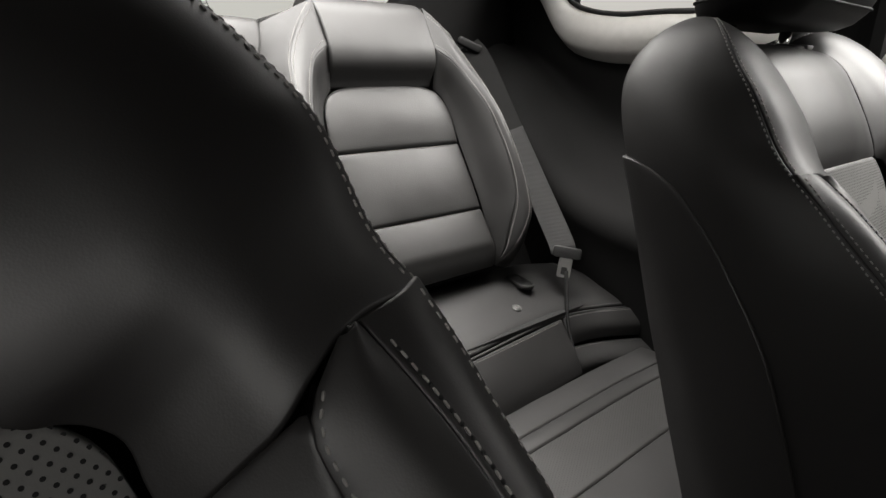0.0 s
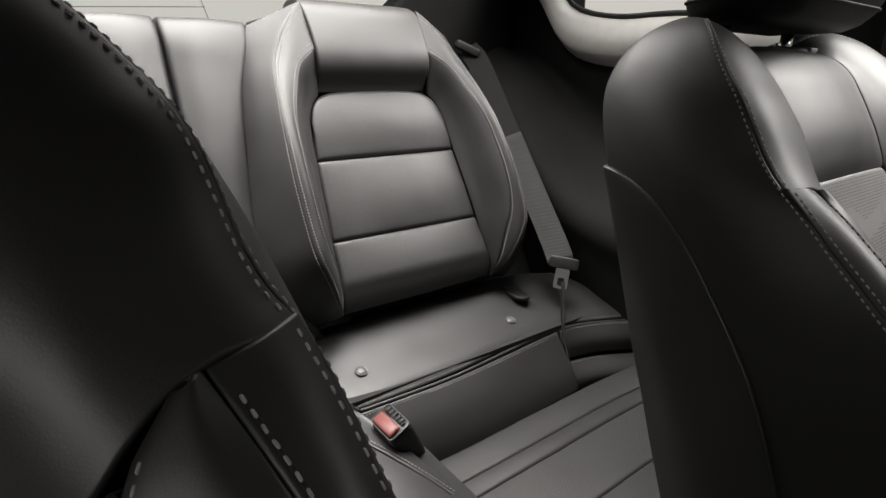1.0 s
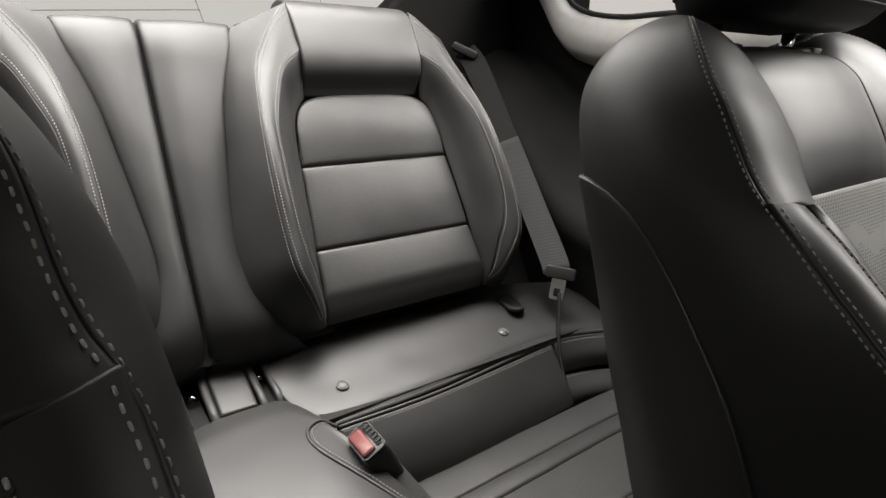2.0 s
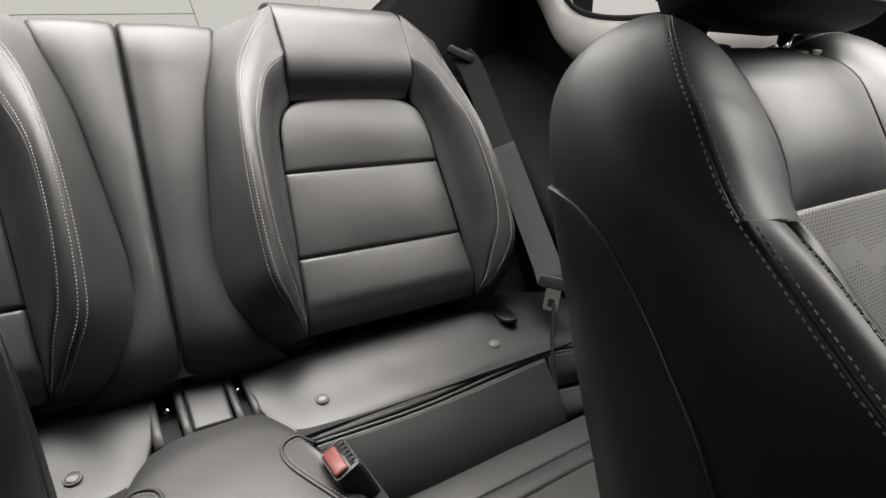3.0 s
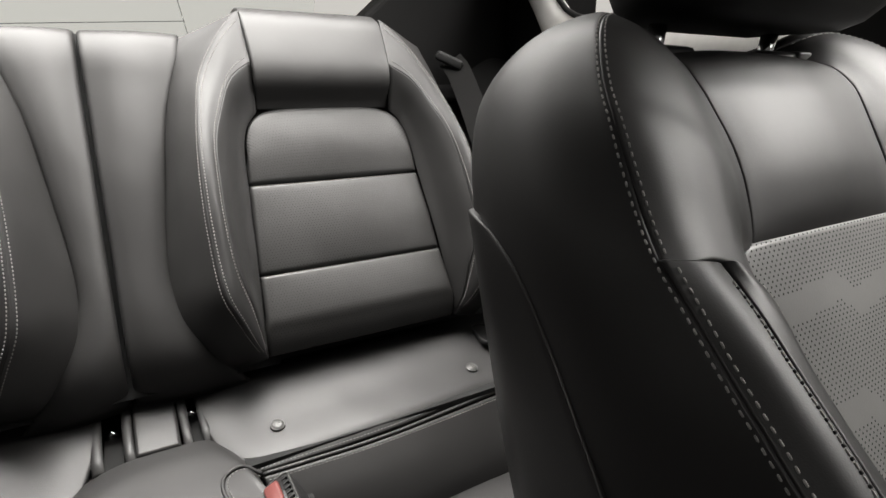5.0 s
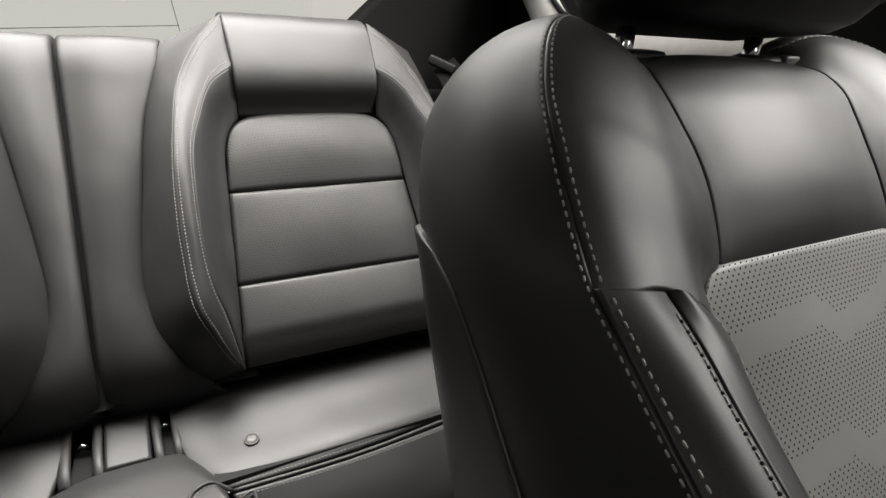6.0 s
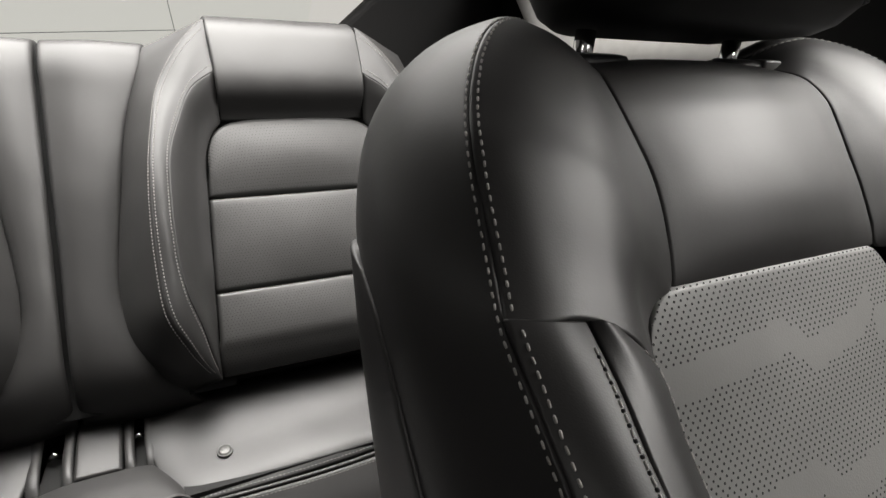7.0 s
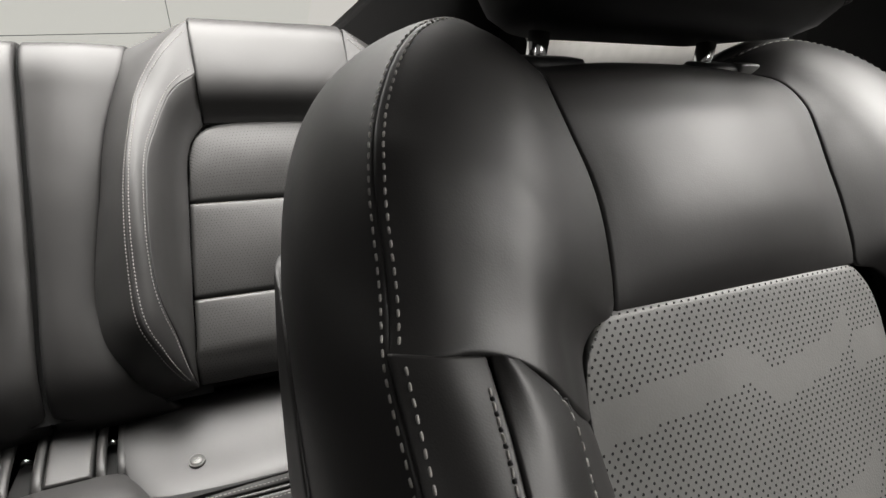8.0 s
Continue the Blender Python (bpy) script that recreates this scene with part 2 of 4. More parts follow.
def slab_bm(outline, thick, m):
    """A flat plate from an outline in its own x, y, thick along its z."""
    bm = bmesh.new()
    lo = [bm.verts.new(m @ Vector((x, y, 0))) for x, y in outline]
    hi = [bm.verts.new(m @ Vector((x, y, thick))) for x, y in outline]
    bm.faces.new(lo[::-1])
    bm.faces.new(hi)
    for k in range(len(lo)):
        q = (k + 1) % len(lo)
        bm.faces.new((lo[k], lo[q], hi[q], hi[k]))
    return bm


def rounded(w, h, r, n=6):
    out = []
    for cx, cy, a0 in ((w / 2 - r, h / 2 - r, 0), (-w / 2 + r, h / 2 - r, 90), (-w / 2 + r, -h / 2 + r, 180), (w / 2 - r, -h / 2 + r, 270)):
        for k in range(n + 1):
            a = radians(a0 + 90 * k / n)
            out.append((cx + r * math.cos(a), cy + r * math.sin(a)))
    return out


def solid_bm(outline_fn, heights):
    """A closed body through stacked rings: outline_fn(k) gives a ring of points for each height index."""
    bm = bmesh.new()
    rings = [[bm.verts.new(p) for p in outline_fn(k)] for k in heights]
    n = len(rings[0])
    for a, b in zip(rings[:-1], rings[1:]):
        for q in range(n):
            bm.faces.new((a[q], a[(q + 1) % n], b[(q + 1) % n], b[q]))
    bm.faces.new(rings[0][::-1])
    bm.faces.new(rings[-1])
    return bm


# ---- the cabin shell ----
def wall_prism(name, label, poly, axis, a, b, material, category, bevel=0.0):
    """A solid wall from an outline in the plane across axis, between a and b on it."""
    bm = bmesh.new()

    def P(u, v, w):
        return {"x": (w, u, v), "y": (u, w, v), "z": (u, v, w)}[axis]
    lo = [bm.verts.new(P(u, v, a)) for u, v in poly]
    hi = [bm.verts.new(P(u, v, b)) for u, v in poly]
    bm.faces.new(lo)
    bm.faces.new(hi[::-1])
    for k in range(len(poly)):
        q = (k + 1) % len(poly)
        bm.faces.new((lo[k], lo[q], hi[q], hi[k]))
    return tagged(part(name, bm, material, None, "", False, bevel), label, category, kind="structure")


def cabin():
    wall_prism("floor", "black carpeted car floor", [(-0.75, -1.3), (1.15, -1.3), (1.15, 1.0), (-0.75, 1.0)], "z", 0.02, 0.06, CARPET, "floor")
    tagged(part("ground", box_bm(60, 60, 0.1, pose(0, 0, -0.30)), PAINT, None, "", False), "plain pale grey studio floor", "ground", kind="structure")
    # the glowing studio sweep behind the car, curved from the floor up
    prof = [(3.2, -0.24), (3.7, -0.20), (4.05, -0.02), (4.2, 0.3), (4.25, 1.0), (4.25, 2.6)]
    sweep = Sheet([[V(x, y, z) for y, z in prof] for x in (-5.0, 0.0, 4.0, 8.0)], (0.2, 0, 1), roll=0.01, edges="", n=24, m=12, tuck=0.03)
    tagged(part("backdrop", sweep.bm(), SWEEP), "pale studio sweep behind the car, glowing by itself", "backdrop", kind="structure")
    # sides up to the window sills
    wall_prism("wall_driver", "dark door and side trim", [(-1.3, 0.06), (1.0, 0.06), (1.0, 0.93), (0.4, 1.02), (-1.3, 1.02)], "x", -0.75, -0.69, TRIM, "car side")
    wall_prism("wall_front", "dark dashboard and bulkhead", [(-0.75, 0.06), (1.15, 0.06), (1.15, 0.96), (0.7, 1.04), (-0.75, 1.04)], "y", -1.3, -0.95, TRIM, "dashboard", 0.04)
    # unseen headliner piece, cut to keep overhead soft boxes off the front seats
    wall_prism("ceiling_shield", "dark unseen headliner piece that shields the front seats", [(-0.75, -0.55), (0.95, -0.55), (0.95, 0.30), (0.2, 0.38), (-0.75, 0.38)], "z", 1.30, 1.34, HEADLINER, "headliner")


cabin()


# ---- rear seat ----
XM = 0.206        # the middle of the car at the rear bench


def under(z):
    """How far the lower backrest swells out before it tucks in under itself."""
    curve = ((0.535, -0.050), (0.555, -0.032), (0.575, -0.013), (0.595, 0.000), (0.620, 0.008), (0.660, 0.007), (0.710, 0.0))
    if z >= 0.710:
        return 0.0
    for (a, p), (b, q) in zip(curve[:-1], curve[1:]):
        if z <= b:
            return p + (q - p) * (max(z, a) - a) / (b - a)
    return 0.0


def rear_point(cx, s, half, z, proud):
    """A place on the reclined rear backrest: half a width from the bucket's middle, at a height, proud of the insert."""
    return V(cx + s * half, 0.618 + 0.485 * (z - 0.577) - proud - under(z), z)


EDGE = [(0.139, 0.579, 0.0), (0.134, 0.677, 0.0), (0.126, 0.787, 0.0), (0.122, 0.835, 0.0), (0.113, 0.862, 0.0), (0.099, 0.878, 0.002)]
INNER = [(0.1395, 0.580, 0.002), (0.146, 0.612, 0.018), (0.155, 0.660, 0.042), (0.166, 0.705, 0.068), (0.170, 0.765, 0.073), (0.165, 0.843, 0.063),
         (0.150, 0.886, 0.050), (0.130, 0.924, 0.040), (0.1, 0.945, 0.035)]
OUTER = [(0.140, 0.577, 0.004), (0.158, 0.615, 0.030), (0.172, 0.650, 0.058), (0.187, 0.690, 0.078), (0.190, 0.755, 0.080),
         (0.187, 0.825, 0.073), (0.179, 0.878, 0.058), (0.165, 0.930, 0.038), (0.135, 0.978, 0.034), (0.103, 1.012, 0.028)]
BASE = [(0.185, 0.560, -0.004), (0.205, 0.590, -0.005), (0.232, 0.640, -0.006), (0.238, 0.690, -0.006), (0.233, 0.740, -0.006), (0.222, 0.810, -0.006),
        (0.211, 0.876, -0.006), (0.196, 0.930, -0.006), (0.180, 0.975, -0.008)]
VIEW = (0.2, 0.0, 0.95)


def blend(a, b, f, dz=0.0, dp=0.0, n=12):
    """A curve between two curves of (half, height, proud), swollen away from its ends."""
    A, B = spline(a, n), spline(b, n)
    return [tuple(p.lerp(q, f) + Vector((0, dz, dp)) * math.sin(math.pi * k / (n - 1)) ** 0.6) for k, (p, q) in enumerate(zip(A, B))]


def rear_backrest(cx):
    t = thing("rear_bucket_seat", "black leather rear bucket seat back with grey contrast stitching", "car seat", "rear bucket seats")
    R = lambda s, c: [rear_point(cx, s, *q) for q in c]
    # perforated insert in three cushions, one over the other
    rows = ((0.574, 0.678, 0.140, 0.134), (0.678, 0.787, 0.134, 0.126))
    for z0, z1, h0, h1 in rows:
        rails = [[rear_point(cx, f, h0, z0, 0.0), *([rear_point(cx, f, h0, z, 0.002) for z in (0.585, 0.600, 0.615)] if z0 < 0.6 else []), rear_point(cx, f, (h0 + h1) / 2, (z0 + z1) / 2, 0.004), rear_point(cx, f, h1, z1, 0)] for f in (-1, -0.5, 0, 0.5, 1)]
        sh = Sheet(rails, VIEW, roll=0.006, n=14, m=24, bulge=0.004)
        pan = part("insert_cushion", sh.bm(), LEATHER_FINE, t)
        part("perforation", hole_bm(sh, 0.0042, 0.00055), HOLE, pan)["kind"] = "stuff"
    rails = []
    for f, zt in ((-1, 0.838), (-0.93, 0.862), (-0.8, 0.877), (-0.55, 0.884), (0, 0.886), (0.55, 0.884), (0.8, 0.877), (0.93, 0.862), (1, 0.838)):
        rails.append([rear_point(cx, f, 0.126, 0.787, 0.0), rear_point(cx, f, 0.123, (0.787 + zt) / 2, 0.004), rear_point(cx, f, 0.121, zt, 0.002)])
    sh = Sheet(rails, VIEW, roll=0.006, n=14, m=30, bulge=0.004)
    pan = part("insert_cushion", sh.bm(), LEATHER_FINE, t)
    part("perforation", hole_bm(sh, 0.0042, 0.00055), HOLE, pan)["kind"] = "stuff"
    for s in (-1, 1):
        sh = Sheet([R(s, EDGE), R(s, blend(EDGE, INNER, 0.35, 0, -0.004)), R(s, blend(EDGE, INNER, 0.75, 0, 0.004)), R(s, INNER)], VIEW, roll=0.0018, edges="ab", n=44, m=12, tuck=0.004)
        part("bolster_wall", sh.bm(), LEATHER, t)
        face = Sheet([R(s, INNER), R(s, blend(INNER, OUTER, 0.5, 0, 0.005)), R(s, OUTER)], VIEW, roll=0.0018, n=60, m=10, tuck=0.004)
        b = part("bolster_face", face.bm(), LEATHER, t)
        side = Sheet([R(s, OUTER), R(s, blend(OUTER, BASE, 0.25, 0, 0.006)), R(s, blend(OUTER, BASE, 0.65, 0, 0.008)), R(s, BASE)],
                     (cx + s * 1.0, 0.3, 0.9), roll=0.0018, edges="abe", n=50, m=14, tuck=0.005)
        sd = part("bolster_side", side.bm(), LEATHER, t)
        lines = [face.line(0.0050, 0.04, 0.985, 140), face.line(-0.0050, 0.04, 0.985, 140)]
        part("stitching", stitch_bm(lines, 0.0041, 0.0028, 0.0013), THREAD, b, "pale grey thread stitches")["kind"] = "stuff"
        part("stitching", stitch_bm([side.line(0.0050, 0.05, 0.985, 140)], 0.0041, 0.0028, 0.0013), THREAD, sd, "pale grey thread stitches")["kind"] = "stuff"
    # the head pad over the insert, rolled over the top
    prof = [(0.880, -0.004), (0.890, 0.003), (0.903, 0.016), (0.918, 0.030), (0.935, 0.037), (0.955, 0.039), (0.980, 0.037), (1.000, 0.032), (1.012, 0.020),
            (1.018, -0.002), (1.014, -0.035), (0.99, -0.07)]
    rails = []
    for f in (-1, -0.6, 0, 0.6, 1):
        rails.append([rear_point(cx, f, 0.099 + 0.004 * min(1, max(0, (z - 0.9) / 0.1)), z, p + 0.003 * (1 - f * f)) for z, p in prof])
    part("head_pad", Sheet(rails, VIEW, roll=0.004, n=46, m=26).bm(), LEATHER, t)
    # shell that closes the seat behind
    bm = bmesh.new()
    prof = [(0.17, 0.56), (0.215, 0.66), (0.215, 0.80), (0.19, 0.93), (0.15, 0.985), (0.09, 1.004), (-0.09, 1.004), (-0.15, 0.985), (-0.19, 0.93), (-0.215, 0.80), (-0.215, 0.66), (-0.17, 0.56)]
    fr = [bm.verts.new(rear_point(cx, 1, h, z, -0.014)) for h, z in prof]
    bk = [bm.verts.new(rear_point(cx, 1, h, z, -0.09)) for h, z in prof]
    bm.faces.new(fr)
    bm.faces.new(bk[::-1])
    for k in range(len(prof)):
        q = (k + 1) % len(prof)
        bm.faces.new((fr[k], fr[q], bk[q], bk[k]))
    part("back_shell", bm, CARPET, t, "", False)
    return t


def hole_bm(sh, pitch, r, keep=None, margin=0.006):
    """Small dark round holes in a staggered grid over a panel."""
    bm = bmesh.new()
    nu, nv = int((sh.L - 2 * margin) / (pitch * 0.87)), int((sh.W - 2 * margin) / pitch)
    for i in range(nu):
        for j in range(nv):
            a = margin + i * pitch * 0.87
            b = margin + (j + 0.5 * (i % 2)) * pitch
            if keep and not keep(a, b):
                continue
            p, q = sh.at(min(0.999, a / sh.L), min(0.999, b / sh.W))
            s = q.orthogonal().normalized()
            w = q.cross(s)
            ring = [bm.verts.new(p + q * 0.00012 + (s * math.cos(k * math.pi / 3) + w * math.sin(k * math.pi / 3)) * r) for k in range(6)]
            bm.faces.new(ring)
    return bm


def centre_back():
    """The padded leather panels between the two bucket backrests."""
    t = thing("rear_bench", "smooth black leather panels between the rear bucket seats", "car seat")
    for s in (1, -1):
        cx = XM + s * 0.284
        mid = [V(0.194, 0.618 + 0.485 * (z - 0.577) + 0.006 - d - under(z), z) for z, d in ((0.540, 0), (0.560, 0), (0.580, 0), (0.600, 0), (0.64, 0), (0.68, 0), (0.72, 0), (0.80, 0), (0.9, 0), (0.965, 0), (0.98, -0.012), (0.978, -0.06))]
        out = [rear_point(cx, -s, h, z, p) for h, z, p in ((0.158, 0.540, 0.0), (0.172, 0.560, 0.0), (0.188, 0.585, 0.0), (0.205, 0.61, -0.002), (0.232, 0.68, -0.004), (0.228, 0.74, -0.004), (0.218, 0.81, -0.004),
                                                            (0.207, 0.876, -0.004), (0.178, 0.965, -0.004), (0.176, 0.980, -0.02), (0.176, 0.975, -0.06))]
        A, B = spline(mid, 14), spline(out, 14)
        r1 = [a.lerp(b, 0.35) + Vector((0, -0.008, 0.001)) for a, b in zip(A, B)]
        r2 = [a.lerp(b, 0.7) + Vector((0, -0.007, 0.001)) for a, b in zip(A, B)]
        part("back_panel", Sheet([A, r1, r2, B], VIEW, roll=0.008, edges="ab", n=40, m=20, tuck=0.02).bm(), LEATHER, t)
    part("backing", slab_bm([(-0.16, 0), (0.16, 0), (0.16, 0.46), (-0.16, 0.46)], 0.05, pose(XM, 0.605 + 0.075, 0.54, 90 - 25.9, 0, 0)), CARPET, t, "", False)
    return t


rear_backrest(XM + 0.284)
rear_backrest(XM - 0.284)
centre_back()


tagged(part("wall_rear", slab_bm([(-0.90, 0), (0.78, 0), (0.78, 0.56), (-0.90, 0.56)], 0.012, pose(XM, 0.690, 0.42, 64.1, 0, 0)), CARPET, None, "", False), "black carpeted bulkhead behind the rear seats", "bulkhead", kind="structure")


# ---- rear bench ----
def rear_cushion(s):
    """One rear seat base: shelf with two anchor tags, riser, side bolster and stitched seat."""
    t = thing("rear_seat_cushion", "black leather rear seat cushion with stitched cross seams", "car seat", "rear seat cushions")
    X = lambda x: XM + s * (x - XM)
    F = lambda pts: [V(X(x), y, z) for x, y, z in pts]
    up = (X(0.5), 0.1, 1.2)
    shelf = Sheet([F([(0.260, 0.68, 0.543), (0.45, 0.68, 0.543), (0.70, 0.68, 0.543), (0.80, 0.64, 0.543)]),
                   F([(0.258, 0.62, 0.535), (0.30, 0.622, 0.540), (0.45, 0.622, 0.543), (0.70, 0.62, 0.543), (0.815, 0.585, 0.538)]),
                   F([(0.268, 0.570, 0.517), (0.31, 0.568, 0.523), (0.46, 0.566, 0.526), (0.70, 0.57, 0.526), (0.83, 0.53, 0.522)]),
                   F([(0.286, 0.530, 0.506), (0.32, 0.528, 0.511), (0.46, 0.524, 0.514), (0.69, 0.534, 0.514), (0.84, 0.49, 0.51)]),
                   F([(0.297, 0.513, 0.500), (0.32, 0.510, 0.502), (0.46, 0.508, 0.502), (0.69, 0.520, 0.504), (0.84, 0.475, 0.502)])], up, roll=0.0035, edges="abs", n=50, m=26)
    sb = part("shelf_pad", shelf.bm(), LEATHER, t)
    part("stitching", stitch_bm([shelf.line(-0.005, 0.01, 0.99, 160)], 0.0045, 0.003, 0.0008), THREAD, sb, "pale grey thread stitches")["kind"] = "stuff"
    riser = Sheet([F([(0.309, 0.505, 0.499), (0.46, 0.501, 0.499), (0.685, 0.513, 0.501)]),
                   F([(0.318, 0.480, 0.470), (0.46, 0.474, 0.470), (0.686, 0.490, 0.470)]),
                   F([(0.330, 0.462, 0.440), (0.46, 0.456, 0.440), (0.687, 0.468, 0.440)]),
                   F([(0.340, 0.458, 0.415), (0.46, 0.449, 0.415), (0.688, 0.458, 0.415)])], (X(0.5), 0, 0.9), roll=0.0035, n=40, m=16)
    rs = part("riser", riser.bm(), LEATHER, t)
    part("piping", tube_bm(spline(F([(0.310, 0.5085, 0.4995), (0.46, 0.5045, 0.4995), (0.690, 0.5165, 0.5015), (0.84, 0.470, 0.4995)]), 60), 0.0024, 8), LEATHER, t)
    part("stitching", stitch_bm([riser.line(0.005, 0.01, 0.99, 140)], 0.0045, 0.003, 0.0008), THREAD, rs, "pale grey thread stitches")["kind"] = "stuff"
    # outer bolster in two rolls with a stitched seam between
    for lo, hi, y0, y1 in ((0.450, 0.503, 0.499, 0.517), (0.403, 0.449, 0.470, 0.498)):
        sh = Sheet([F([(0.690, y1, hi), (0.76, y1 - 0.018, hi), (0.86, y1 - 0.07, hi)]),
                    F([(0.690, y0 + 0.004, (lo + hi) / 2), (0.76, y0 - 0.020, (lo + hi) / 2), (0.86, y0 - 0.075, (lo + hi) / 2)]),
                    F([(0.690, y0, lo), (0.76, y0 - 0.016, lo), (0.86, y0 - 0.07, lo)])], (X(0.5), 0, 0.9), roll=0.005, n=24, m=10)
        q = part("side_bolster", sh.bm(), LEATHER, t)
        part("stitching", stitch_bm([sh.line(0.005, 0.02, 0.98, 60)], 0.0045, 0.003, 0.0008), THREAD, q, "pale grey thread stitches")["kind"] = "stuff"
    for y0, y1, fine in ((0.454, 0.400, 0), (0.400, 0.369, 0), (0.369, 0.278, 1), (0.278, 0.10, 0)):
        z = lambda y: 0.418 + (0.45 - y) * 0.06
        xa = lambda y: 0.345 - (0.45 - y) * 0.02
        sh = Sheet([F([(xa(y), y, z(y)), (0.5, y, z(y) + 0.001), (0.70, y, z(y) + 0.003), (0.82, y - 0.02, z(y) + 0.02)]) for y in (y0, (y0 + y1) / 2, y1)], up, roll=0.004, n=40, m=10, bulge=0.003)
        c = part("seat_pad", sh.bm(), LEATHER_FINE if fine else LEATHER, t)
        if fine:
            part("perforation", hole_bm(sh, 0.0042, 0.0006), HOLE, c)["kind"] = "stuff"
    part("base", box_bm(0.50, 0.33, 0.30, pose(X(0.575), 0.27, 0.255)), CARPET, t, "", False)
    part("rear_base", box_bm(0.52, 0.17, 0.40, pose(X(0.555), 0.60, 0.31)), CARPET, t, "", False)
    sl = part("belt_slot", tag_slot_bm(V(X(0.674), 0.606, 0.5435), V(0, -0.22, 0.97).normalized()), RUBBER, t, "dark oval belt slot")
    # anchor tags
    for x in (0.340, 0.619):
        tag = part("anchor_tag", tag_bm(V(X(x), 0.558, 0.5234), V(0, -0.28, 0.96).normalized()), TAG, t, "round grey child-seat anchor tag")
        part("emblem", emblem_bm(V(X(x), 0.558, 0.5234), V(0, -0.28, 0.96).normalized()), THREAD, tag)
    return t


def tag_slot_bm(c, n):
    """A dark oval recess with a rolled rim."""
    s = Vector((0.22, 1, 0)).normalized()
    w = n.cross(s)
    rings = ((0.016, -0.004), (0.016, 0.002), (0.0135, 0.0035), (0.0115, 0.002), (0.011, -0.0015), (0.002, -0.0018))
    return solid_bm(lambda k: [c + n * rings[k][1] + s * (math.cos(a * math.pi / 12) * rings[k][0] + math.copysign(0.018 if abs(math.cos(a * math.pi / 12)) > 0.01 else 0, math.cos(a * math.pi / 12))) + w * math.sin(a * math.pi / 12) * rings[k][0] for a in range(24)], range(len(rings)))


def tag_bm(c, n):
    """A small round domed tag with a narrow foot ring."""
    s = Vector((1, 0, 0))
    w = n.cross(s)
    rings = ((0.0088, -0.003), (0.0088, 0.0007), (0.0083, 0.0011), (0.0077, 0.0009), (0.0074, 0.0002), (0.0070, 0.0004), (0.0064, 0.0015), (0.0044, 0.0020), (0.0010, 0.0021))
    return solid_bm(lambda k: [c + n * rings[k][1] + (s * math.cos(a * math.pi / 12) + w * math.sin(a * math.pi / 12)) * rings[k][0] for a in range(24)], range(len(rings)))


def emblem_bm(c, n):
    s = Vector((1, 0, 0))
    w = n.cross(s)
    bm = bmesh.new()
    for k in range(2):
        o = c + n * 0.0021 + w * (0.0016 - 0.0032 * k)
        tube_bm([o - s * 0.0034 + w * 0.001, o - w * 0.001, o + s * 0.0034 + w * 0.001], 0.0003, 6, bm=bm)
    return bm


rear_cushion(1)
rear_cushion(-1)


